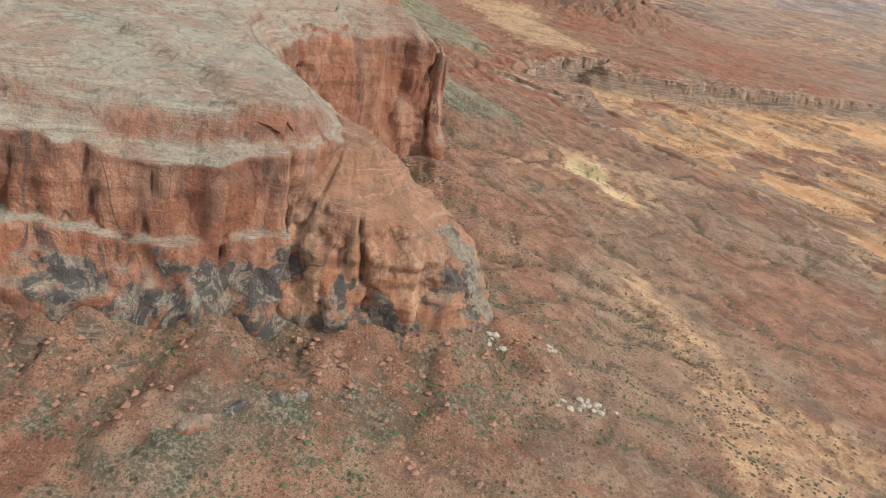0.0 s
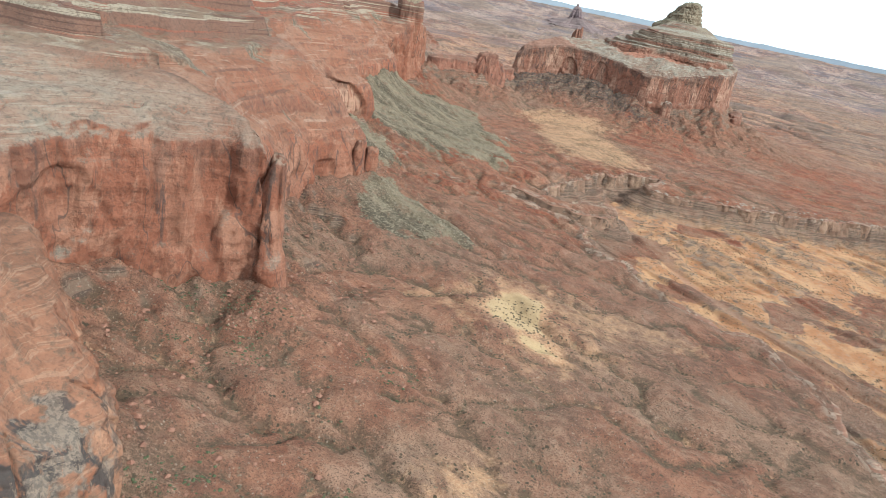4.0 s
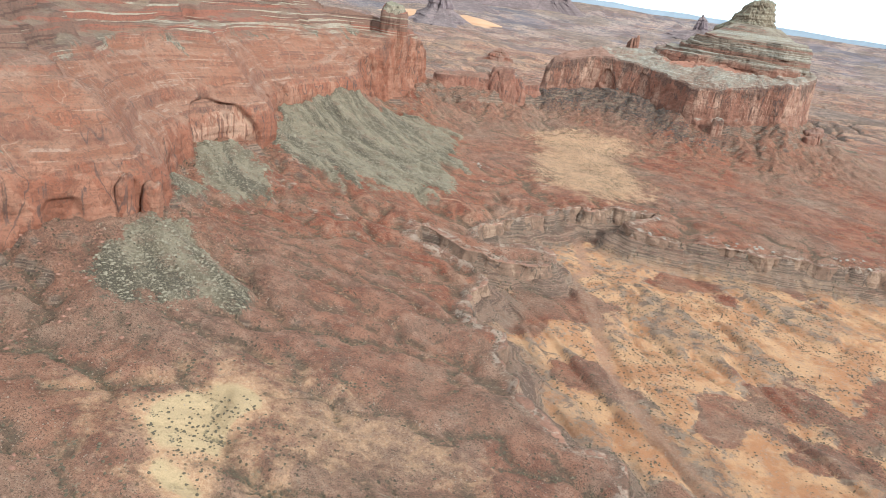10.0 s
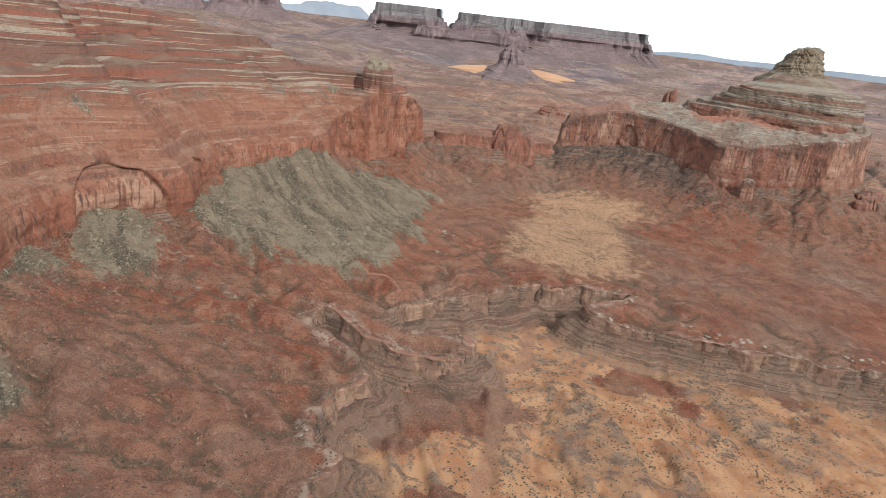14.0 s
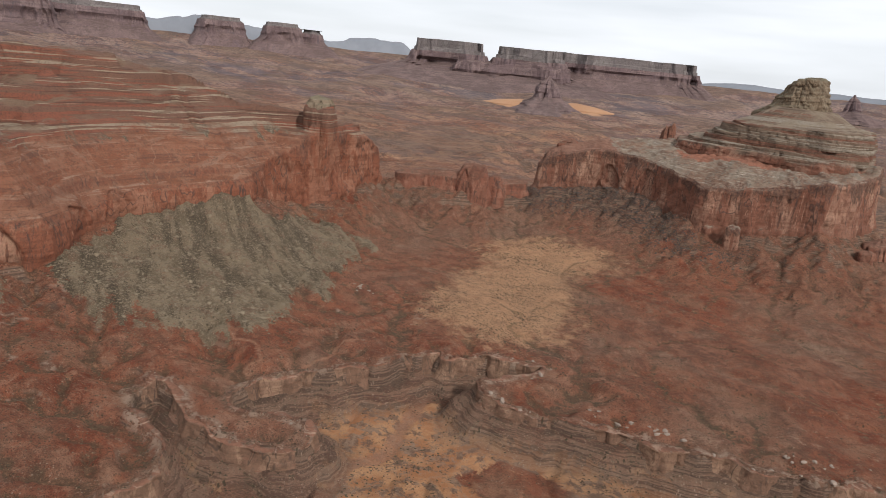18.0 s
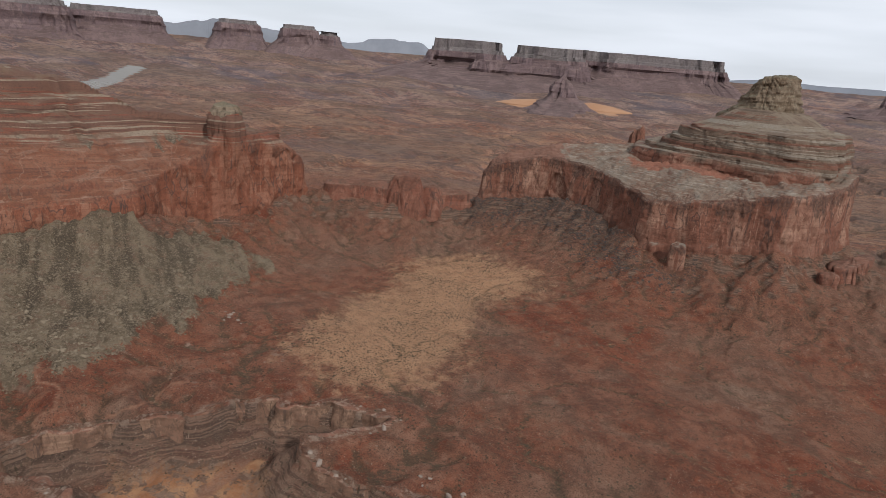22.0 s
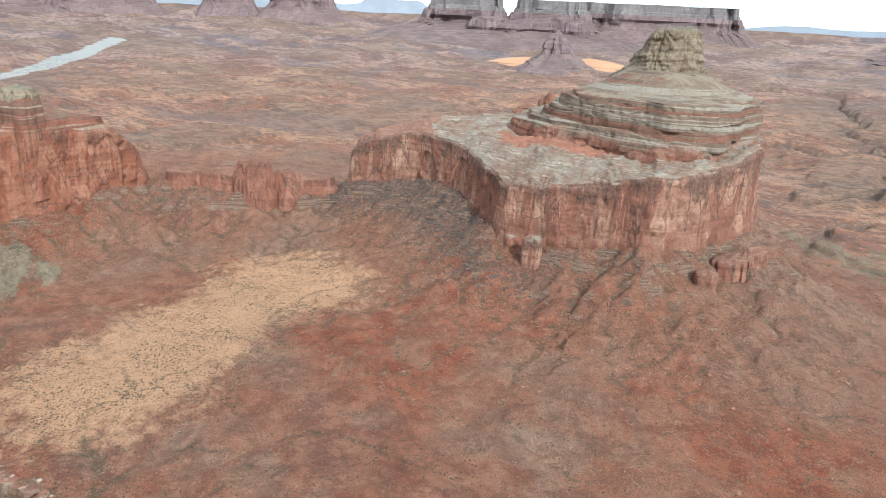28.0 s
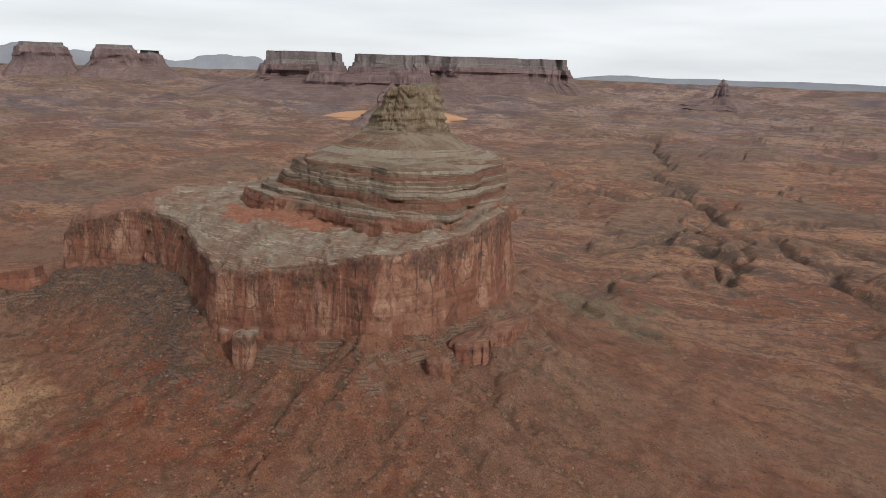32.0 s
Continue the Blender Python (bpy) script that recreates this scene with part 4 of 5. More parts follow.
ROCK_BUTTE = rock_material("butte_sandstone", varnish=0.75, patches=((222, 1268, 56, 17, (0.27, 0.112, 0.070)), (30, 1245, 72, 80, (0.225, 0.115, 0.080))), wall=(0.235, 0.102, 0.066), pale=(0.385, 0.222, 0.152), top=(0.265, 0.205, 0.155), under=(0.215, 0.130, 0.090), cap=(0.42, 0.365, 0.295), bare=0.03, band=(122, 134, ((0.190, 0.088, 0.058), (0.185, 0.130, 0.092), (0.30, 0.255, 0.20), (0.225, 0.175, 0.126))))
ROCK_SUMMIT = rock_material("summit_ledge_rock", wall=(0.195, 0.140, 0.092), pale=(0.28, 0.215, 0.150), dark=(0.06, 0.047, 0.03), top=(0.22, 0.18, 0.12), cap=(0.32, 0.27, 0.19), streaks=0.4)
ROCK_SADDLE = rock_material("saddle_sandstone", wall=(0.235, 0.096, 0.062), pale=(0.31, 0.150, 0.100), top=(0.235, 0.115, 0.078), cap=(0.30, 0.18, 0.125), streaks=0.8, varnish=0.4)
# the next three carry distance haze in their base colours: mauve, greyed cap, blue
ROCK_FAR = rock_material("hazed_far_sandstone", wall=(0.190, 0.132, 0.132), pale=(0.26, 0.185, 0.176), dark=(0.140, 0.110, 0.120), top=(0.205, 0.138, 0.128), cap=(0.26, 0.185, 0.170), streaks=0.4, grain=0.25)
ROCK_CAP = rock_material("hazed_far_cap_rock", wall=(0.205, 0.175, 0.170), pale=(0.255, 0.225, 0.212), dark=(0.150, 0.130, 0.134), top=(0.27, 0.24, 0.22), cap=(0.30, 0.27, 0.245), streaks=0.2, grain=0.3)
HAZE_BLUE = plain_material("hazed_far_range", (0.28, 0.30, 0.34), (0.35, 0.37, 0.41), 0.01)
DUNE = plain_material("orange_dune_sand", (0.48, 0.265, 0.150), (0.54, 0.32, 0.19), 0.02)
ROCK_CANYON = rock_material("canyon_ledge_rock", wall=(0.205, 0.118, 0.078), pale=(0.305, 0.186, 0.122), dark=(0.08, 0.055, 0.042), top=(0.27, 0.130, 0.084), cap=(0.42, 0.29, 0.21), streaks=0.7)
BOULDER = plain_material("boulder_stone", (0.22, 0.168, 0.112), (0.37, 0.29, 0.20), 0.8)
BOULDER_RED = plain_material("red_boulder_stone", (0.20, 0.09, 0.06), (0.32, 0.16, 0.108), 0.8)
BOULDER_PALE = plain_material("pale_boulder_stone", (0.34, 0.25, 0.19), (0.46, 0.36, 0.29), 0.8)
RUBBLE = plain_material("dark_varnished_stone", (0.075, 0.058, 0.050), (0.15, 0.115, 0.095), 0.8)
SHRUB = plain_material("dry_shrub", (0.090, 0.064, 0.040), (0.150, 0.110, 0.070), 2.0)
SHRUB_GREEN = plain_material("green_brush_leaves", (0.070, 0.078, 0.036), (0.130, 0.135, 0.070), 2.0)
SHRUB_PALE = plain_material("grey_sagebrush", (0.24, 0.165, 0.11), (0.33, 0.25, 0.17), 2.0)


def water_material():
    m = Nodes("lake_water")
    w = m.noise(m.at(1, 1, 1), 0.05, 3)
    # the sky's pale reflection is put into the water's base colour
    return m.done(m.mix(w, (0.36, 0.37, 0.34), (0.42, 0.42, 0.38)), 0.12, w, 0.05, 0.2, 0.5)


WATER = water_material()


# ---- mesh helpers ----
def mesh_of(name, verts, faces, material, smooth=True, attrs=None):
    me = bpy.data.meshes.new(name)
    verts = np.asarray(verts, np.float32).reshape(-1, 3)
    faces = np.asarray(faces, np.int32)
    n, k = faces.shape
    me.vertices.add(len(verts))
    me.vertices.foreach_set("co", verts.ravel())
    me.loops.add(n * k)
    me.loops.foreach_set("vertex_index", faces.ravel())
    me.polygons.add(n)
    me.polygons.foreach_set("loop_start", np.arange(0, n * k, k, dtype=np.int32))
    me.polygons.foreach_set("use_smooth", np.full(n, smooth))
    me.update(calc_edges=True)
    for key, values in (attrs or {}).items():
        a = me.attributes.new(key, "FLOAT", "POINT")
        a.data.foreach_set("value", np.asarray(values, np.float32).ravel())
    me.materials.append(material)
    return me


def grid_faces(rows, cols, wrap=False):
    r, c = np.meshgrid(np.arange(rows - 1), np.arange(cols if wrap else cols - 1), indexing="ij")
    a, b = r * cols + c, r * cols + (c + 1) % cols
    return np.stack([a, b, b + cols, a + cols], -1).reshape(-1, 4)


def thing(name, label, category, group="", kind=""):
    return tagged(new(name), label, category, group, kind)


def piece(name, me, parent, label=""):
    ob = new(name, me)
    ob.parent = parent
    return tagged(ob, label) if label else ob


def even_line(line, spacing):
    """A closed line of any columns, cut into even steps along the ground."""
    ring = np.vstack([line, line[:1]])
    run = np.concatenate([[0], np.cumsum(np.hypot(*np.diff(ring[:, :2], axis=0).T))])
    n = max(12, int(run[-1] / spacing))
    s = np.linspace(0, run[-1], n, endpoint=False)
    return np.stack([np.interp(s, run, ring[:, k]) for k in range(ring.shape[1])], 1), s


def normals_in(line):
    t = np.roll(line[:, :2], -1, 0) - np.roll(line[:, :2], 1, 0)
    t /= np.linalg.norm(t, axis=1)[:, None] + 1e-9
    area = np.sum(line[:, 0] * np.roll(line[:, 1], -1) - np.roll(line[:, 0], -1) * line[:, 1])
    nrm = np.stack([-t[:, 1], t[:, 0]], 1)
    return nrm if area > 0 else -nrm


def wall_mesh(name, control, spacing, levels, material, top_height, rough=1.0, sink=12.0, lip=9.0, shape=(0.42, 0.75), alcoves=(), seed=0, smooth_in=9, bedded=0.35, centre=None, blocky=0.0, profile=None, flutes=None):
    """A cliff: feet on the closed line, rim set back, cracks and flutes cut into it, and a strip of the top behind the rim."""
    line, s = even_line(control, spacing)
    n = normals_in(line)
    for _ in range(smooth_in):
        n = (np.roll(n, 1, 0) + n + np.roll(n, -1, 0))
        n /= np.linalg.norm(n, axis=1)[:, None]
    if centre:
        n = np.array(centre) - line[:, :2]
        n = n / np.linalg.norm(n, axis=1)[:, None]
    x0, y0, zb, zr, inset = line.T
    zr = zr + (0.075 if flutes is None else 0.03) * np.maximum(zr - zb - 14, 0) * (vnoise(s / 19, s * 0 + 3, None, seed + 41) + 0.7 * vnoise(s / 6.5, s * 0 + 9, None, seed + 43))
    us = np.linspace(0, 1, levels)
    rows, rise, scar = [], [], []
    fl = 1.0 if flutes is None else flutes(x0, y0)
    for u in us:
        f = np.interp(u, [0, shape[0], 0.9, 1.0], [0, shape[1], 0.92, 1.0]) if profile is None else profile(u, x0, y0)
        z = zb - sink * (1 - ramp(0, 0.12, u)) + (zr - zb) * u
        off = inset * f + 1.8 * ramp(0.9, 1.0, u) ** 2
        px, py = x0 + n[:, 0] * off, y0 + n[:, 1] * off
        tall = np.clip((zr - zb) / 40, 0.25, 1.2)
        q = z * (1 + 0.02 * vnoise(px / 30, py / 30, None, seed + 2))
        bulge = 3.4 * fbm(px / 26, py / 26, z / 70, 3, seed + 5) + 1.5 * fl * fbm(px / 7.5, py / 7.5, z / 46, 3, seed + 9) + 0.45 * fbm(px / 2.2, py / 2.2, z / 5, 2, seed + 13)
        crack = 1.7 * ramp(0.07, 0.0, np.abs(vnoise(px / 17, py / 17, z / 160, seed + 17))) + 0.7 * ramp(0.12, 0.0, np.abs(vnoise(px / 6, py / 6, z / 90, seed + 19)))
        ledge = bedded * (0.9 * vnoise(q / 5.0, s / 160, None, seed + 23) + 0.5 * vnoise(q / 1.7, s / 70, None, seed + 27))
        foot = ramp(0.45, 0.1, u) * (2.6 * fbm(px / 9, py / 9, z / 12, 3, seed + 31))
        push = rough * tall * (bulge * (0.35 + 0.65 * ramp(0, 0.2, u)) + 1.3 * fl * crack * ramp(0.05, 0.25, u) * ramp(1.0, 0.85, u) + ledge + foot)
        if blocky:
            tier = np.floor(q / 3.6)
            push = push + blocky * (hashed(np.floor(s / 4.2 + 0.5 * (tier % 2)), tier, 0 * tier, seed + 37) + 0.7 * hashed(tier, 0 * tier, 0 * tier, seed + 39))
        bare = np.zeros(len(px))
        for ax, ay, half, low, high, deep in alcoves:
            dist = np.hypot(px - ax, py - ay)
            arch = low + (high - low) * np.sqrt(np.clip(1 - (dist / half) ** 2, 0, 1))
            arch = arch + 5 * vnoise(px / 11, py / 11, z / 14, seed + 47)
            bite = ramp(0, 4.0, arch - z) * (dist < half) * ramp(1.0, 0.8, dist / half)
            push, bare = push + deep * bite, np.maximum(bare, bite * (half > 25))
        rows.append(np.stack([px + n[:, 0] * push, py + n[:, 1] * push, z], 1))
        rise.append(np.full(len(px), u))
        scar.append(bare * 0.6)
    last = rows[-1]
    for k in range(1, 6):
        w = lip * k / 5
        px, py = last[:, 0] + n[:, 0] * w, last[:, 1] + n[:, 1] * w
        if centre:
            share = 1 - (1 - k / 5) ** 1.3
            px, py = last[:, 0] + (centre[0] - last[:, 0]) * share, last[:, 1] + (centre[1] - last[:, 1]) * share
        zt = top_height(px, py)
        under = -2.5 if k == 5 and not centre else 0.3
        rows.append(np.stack([px, py, last[:, 2] * (1 - ramp(0, 1, k / 2)) + (zt + under) * ramp(0, 1, k / 2)], 1))
    rise = np.concatenate(rise + [np.full(len(line), 1.0)] * 5)
    return mesh_of(name, np.concatenate(rows), grid_faces(len(rows), len(line), True), material, attrs=dict(rise=rise, scar=np.concatenate(scar + [np.zeros(len(line))] * 5)))


def top_mesh(name, outline, spacing, height, material, shrink=3.0):
    """The surface inside a line, as a height field."""
    lo, hi = outline[:, :2].min(0), outline[:, :2].max(0)
    xs, ys = np.arange(lo[0], hi[0] + spacing, spacing), np.arange(lo[1], hi[1] + spacing, spacing)
    gx, gy = np.meshgrid(xs, ys)
    away, w = nearest(gx, gy, outline)
    setback = np.interp(w, np.arange(len(outline) + 1), np.append(outline[:, 4], outline[0, 4])) + shrink
    keep = inside(gx, gy, outline) & (away > setback)
    z = np.zeros_like(gx)
    z[keep] = height(gx[keep], gy[keep]) - 3.0 * ramp(5.5, 0, (away - setback)[keep])
    faces = grid_faces(len(ys), len(xs))
    faces = faces[keep.ravel()[faces].all(1)]
    used = np.unique(faces)
    remap = np.zeros(gx.size, np.int64)
    remap[used] = np.arange(len(used))
    verts = np.stack([gx.ravel(), gy.ravel(), z.ravel()], 1)[used]
    return mesh_of(name, verts, remap[faces], material)


# ---- the ground ----
def graded(lo, a, b, hi, step, grow=1.045, most=42.0):
    mid = np.arange(a, b, step)
    right, left, w = [mid[-1]], [a], step
    while right[-1] < hi:
        w = min(w * grow, most)
        right.append(right[-1] + w)
    w = step
    while left[-1] > lo:
        w = min(w * grow, most)
        left.append(left[-1] - w)
    return np.concatenate([left[:0:-1], mid, right[1:]])


gx, gy = np.meshgrid(graded(-3800, -125, 500, 4880, 1.6, 1.035), graded(-1200, 120, 1300, 5120, 1.6, 1.012, 30.0))
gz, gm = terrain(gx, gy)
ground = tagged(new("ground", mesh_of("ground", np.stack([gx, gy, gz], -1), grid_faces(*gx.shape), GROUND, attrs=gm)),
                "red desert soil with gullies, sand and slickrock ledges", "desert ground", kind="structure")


def on_ground(x, y):
    """Height and masks of the ground sheet as built, between its points."""
    xs, ys = gx[0], gy[:, 0]
    x, y = np.asarray(x, float), np.asarray(y, float)
    j, i = np.clip(np.searchsorted(xs, x) - 1, 0, len(xs) - 2), np.clip(np.searchsorted(ys, y) - 1, 0, len(ys) - 2)
    u, v = (x - xs[j]) / (xs[j + 1] - xs[j]), (y - ys[i]) / (ys[i + 1] - ys[i])

    def mixed(field):
        return (field[i, j] * (1 - u) + field[i, j + 1] * u) * (1 - v) + (field[i + 1, j] * (1 - u) + field[i + 1, j + 1] * u) * v
    return mixed(gz), {key: mixed(field) for key, field in gm.items()}


# ---- the canyon walls round the sandy hollow ----
def canyon_wall_mesh():
    """Stepped ledges following the brink of the hollow, with a strip of caprock behind the rim."""
    brink = np.concatenate([LOWLAND_LINE[4 * 30:], LOWLAND_LINE[:4 * 26]])[:, :2]
    x, y = brink.T
    for _ in range(8):      # the brink wanders off the plain line
        x, y = brink[:, 0] - 5 * fbm(x / 22, y / 22, octaves=4, seed=71), brink[:, 1] - 5 * fbm(x / 22, y / 22, octaves=4, seed=75)
    run = np.concatenate([[0], np.cumsum(np.hypot(np.diff(x), np.diff(y)))])
    s = np.arange(0, run[-1], 1.1)
    x, y = np.interp(s, run, x), np.interp(s, run, y)
    x, y = x + 1.2 * fbm(s / 9, s * 0, octaves=3, seed=601), y + 1.2 * fbm(s / 9, s * 0 + 5, octaves=3, seed=603)
    for _ in range(3):
        x[1:-1], y[1:-1] = (x[:-2] + 2 * x[1:-1] + x[2:]) / 4, (y[:-2] + 2 * y[1:-1] + y[2:]) / 4
    nx, ny = -np.gradient(y), np.gradient(x)
    for _ in range(12):
        nx, ny = np.convolve(np.pad(nx, 1, mode="edge"), [0.25, 0.5, 0.25], "valid"), np.convolve(np.pad(ny, 1, mode="edge"), [0.25, 0.5, 0.25], "valid")
    size = np.hypot(nx, ny) + 1e-9
    nx, ny = nx / size, ny / size
    if signed(x + 6 * nx, y + 6 * ny, LOWLAND_LINE).mean() < 0:
        nx, ny = -nx, -ny
    rim, _ = on_ground(x - 3 * nx, y - 3 * ny)
    foot, _ = on_ground(x + 9 * nx, y + 9 * ny)
    for _ in range(6):
        rim = np.convolve(np.pad(rim, 1, mode="edge"), [0.25, 0.5, 0.25], "valid")
    rim = rim - 0.3 + 0.8 * vnoise(s / 11, s * 0, None, 605)
    drop = np.maximum(rim - foot + 2.5, 3.0)
    rows = [np.stack([x - w * nx, y - w * ny, rim + up], 1) for w, up in ((6, -3.0), (3.5, -0.5), (1.5, 0.2), (-1.2, 0.25))]
    for u in np.linspace(0, 1, 22):
        z = rim - drop * u
        tier = np.floor(z / 4.6 + 0.3 * vnoise(s / 40, s * 0, None, 607))
        out = 2.2 + 4.6 * u ** 1.3 + 0.35 * hashed(tier, 0 * tier, 0 * tier, 609) + 0.3 * hashed(np.floor(s / 5.5 + 0.5 * (tier % 2)), tier, 0 * tier, 611)
        out = out + 2.2 * fbm(x / 19, y / 19, z / 30, 3, 617) + 1.2 * fbm(x / 7, y / 7, z / 9, 3, 613) - 1.8 * ramp(0.08, 0.0, np.abs(vnoise(s / 12, z / 60, None, 615))) * ramp(0, 0.15, u)
        rows.append(np.stack([x + nx * out, y + ny * out, z], 1))
    return mesh_of("canyon_wall", np.concatenate(rows), grid_faces(len(rows), len(s)), ROCK_CANYON)


tagged(new("canyon_wall", canyon_wall_mesh()), "dark layered sandstone ledges with a pale rim above the sand", "canyon wall", kind="structure")


# ---- the red plateau ----
def plateau_top(x, y):
    d, w = nearest(x, y, PLATEAU_LINE)
    zr = np.interp(w, np.arange(len(PLATEAU_LINE) + 1), np.append(PLATEAU_LINE[:, 3], PLATEAU_LINE[0, 3]))
    inset = np.interp(w, np.arange(len(PLATEAU_LINE) + 1), np.append(PLATEAU_LINE[:, 4], PLATEAU_LINE[0, 4]))
    d = np.maximum(d - inset, 0)
    steep = np.interp(y, [180, 330, 400, 480, 900, 940], [0.9, 0.5, 0.9, 1.05, 1.0, 0.6])
    first = np.interp(y, [180, 330, 400, 480, 900, 940], [9, 12, 16, 20, 30, 10])
    slope = np.interp(y, [180, 300, 420, 520, 650, 900, 940, 1000], [0.12, 0.16, 0.40, 0.62, 0.74, 0.78, 0.6, 0.35])
    ceil = np.interp(y, [180, 300, 420, 520, 650, 800, 885, 922, 962, 1040, 1090], [104, 112, 130, 146, 162, 164, 152, 138, 108, 108, 90])
    rise = (steep * np.minimum(d, first) + slope * np.maximum(d - first, 0)) * (1 + 0.25 * fbm(x / 60, y / 60, octaves=2, seed=201))
    z = np.minimum(zr + rise, np.maximum(ceil, zr + 3) + 0.03 * d - 0.35 * np.maximum(d - 170, 0) * ramp(380, 520, y)) + 1.6 * fbm(x / 30, y / 30, octaves=3, seed=205) * ramp(0, 25, d)
    # ledges in the upper slope
    bend = 0.45 * fbm(x / 45, y / 45, octaves=3, seed=209)
    q = z / 14.0 + bend
    stair = (np.floor(q) + 0.22 * (q - np.floor(q)) + 0.78 * ramp(0.55, 0.70, q - np.floor(q)) - bend) * 14.0
    z = z + (stair - z) * 0.95 * ramp(98, 112, z) * ramp(945, 850, y)
    q = z / 3.2 + fbm(x / 40, y / 40, octaves=2, seed=213)
    z = z + 0.5 * np.sin(q * 6.283) * ramp(0, 20, d) * ramp(116, 104, z)
    return z + 0.5 * fbm(x / 6, y / 6, octaves=3, seed=217)


def plateau_profile(u, x, y):
    """Stepped and sharp-rimmed in the south and at the towers, rounding back like a loaf between them."""
    sharp = np.interp(u, [0, 0.36, 0.47, 0.50, 0.9, 0.94, 1.0], [0, 0.36, 0.44, 0.64, 0.76, 0.74, 1.0])
    plain = np.interp(u, [0, 0.3, 0.7, 0.9, 1.0], [0, 0.30, 0.50, 0.70, 1.0])
    sharp = plain + (sharp - plain) * np.maximum(ramp(228, 205, y), ramp(900, 930, y) * 0.3)
    loaf = np.interp(u, [0, 0.4, 0.65, 0.85, 1.0], [0, 0.10, 0.26, 0.56, 1.0])
    w = ramp(335, 365, y) * ramp(930, 900, y)
    return sharp * (1 - w) + loaf * w


PLATEAU_ALCOVES = [(-40, 290, 24, 36, 78, 2.0), (-60, 648, 36, 34, 74, 6.0), (-80, 730, 17, 40, 66, 3.0), (-100, 772, 15, 42, 68, 3.0), (-4, 470, 12, 34, 62, 2.5), (6, 505, 9, 34, 60, 2.5)]
plateau = thing("sandstone_plateau", "red sandstone plateau with streaked cliffs and sloping slickrock top", "plateau")
piece("cliff_wall", wall_mesh("cliff_wall", PLATEAU_LINE, 1.25, 60, ROCK_PLATEAU, plateau_top, alcoves=PLATEAU_ALCOVES, seed=300, profile=plateau_profile, flutes=lambda x, y: 1 - 0.65 * ramp(335, 365, y) * ramp(930, 900, y)), plateau)
piece("slickrock_top", top_mesh("slickrock_top", PLATEAU_LINE, 2.2, plateau_top, ROCK_PLATEAU, 4.5), plateau)


def nose_top(x, y):
    d, w = nearest(x, y, NOSE_LINE)
    zr = np.interp(w, np.arange(len(NOSE_LINE) + 1), np.append(NOSE_LINE[:, 3], NOSE_LINE[0, 3]))
    return np.minimum(zr + 0.55 * np.maximum(d - 14, 0), 77) + 0.8 * fbm(x / 7, y / 7, octaves=3, seed=221)


piece("buttress_wall", wall_mesh("buttress_wall", NOSE_LINE, 0.9, 44, ROCK_NOSE, nose_top, rough=1.3, lip=8, profile=lambda u, x, y: np.interp(u, [0, 0.35, 0.42, 0.6, 0.8, 0.92, 1], [0, 0.06, 0.16, 0.22, 0.42, 0.66, 1]), flutes=lambda x, y: 1.5 + 0 * x, seed=330, bedded=0.8, centre=(-14, 214)), plateau, "rounded lower buttress of orange sandstone")


# ---- the butte ----
SUMMIT_LINE = rounded(SUMMIT)


def butte_top(x, y):
    d, w = nearest(x, y, BUTTE_LINE)
    zr = np.interp(w, np.arange(len(BUTTE_LINE) + 1), np.append(BUTTE_LINE[:, 3], BUTTE_LINE[0, 3]))
    z = np.minimum(zr + 0.55 * np.maximum(d - 6, 0), np.maximum(zr, 112) + 0.10 * d)
    q = z / 2.6 + 1.1 * fbm(x / 22, y / 22, octaves=3, seed=407)
    ledge = (np.floor(q) + ramp(0.42, 0.56, q - np.floor(q)) - 1.1 * fbm(x / 22, y / 22, octaves=3, seed=407)) * 2.6
    z = z + (ledge - z) * 0.95
    z = z + 2.4 * fbm(x / 20, y / 20, octaves=3, seed=408) * ramp(4, 16, d)
    return np.minimum(z, 132) + 0.8 * fbm(x / 9, y / 9, octaves=4, seed=413)


TIER_CENTRE = (280.0, 1338.0)


def tier_ring(grow, west, foot, head, back):
    """The outline of one ledge of the cap, wider to the west the lower it lies."""
    p = np.array(UPPER_TIER, float)
    c = np.array(TIER_CENTRE)
    q = c + (p - c) * grow
    q[:, 0] = np.minimum(q[:, 0], 343 + 0.1 * (150 - foot))
    q[:, 0] -= west * np.clip((c[0] - q[:, 0]) / 60, 0, 1)
    line = rounded(np.column_stack([q, np.full(len(q), foot), np.full(len(q), head), np.full(len(q), back)]))
    x, y = line[:, 0], line[:, 1]
    wobble = 1 + 0.06 * fbm(x / 26, y / 26, octaves=3, seed=501 + int(foot))
    line[:, :2] = c + (line[:, :2] - c) * wobble[:, None]
    line[:, 3] += 3.0 * fbm(x / 34, y / 34, octaves=3, seed=507 + int(head))
    return line


def tier_top(head, step):
    def height(x, y):
        s = signed(np.asarray(x, float), np.asarray(y, float), SUMMIT_LINE)
        return head + 16 * ramp(-34, 2, s) * step + 0.9 * fbm(x / 7, y / 7, octaves=3, seed=417) + 1.2 * step
    return height


butte = thing("sandstone_butte", "steep red butte with pale streaked cliffs and a ledgy grey cap", "butte")
piece("cliff_wall", wall_mesh("cliff_wall", BUTTE_LINE, 1.0, 60, ROCK_BUTTE, butte_top, rough=0.75, shape=(0.2, 0.45), flutes=lambda x, y: 0.5 + 0 * x, alcoves=((100, 1250, 16, 60, 92, 3), (150, 1240, 16, 60, 96, 2.5)), seed=420), butte)
piece("ledgy_top", top_mesh("ledgy_top", BUTTE_LINE, 1.3, butte_top, ROCK_BUTTE, 4.0), butte)


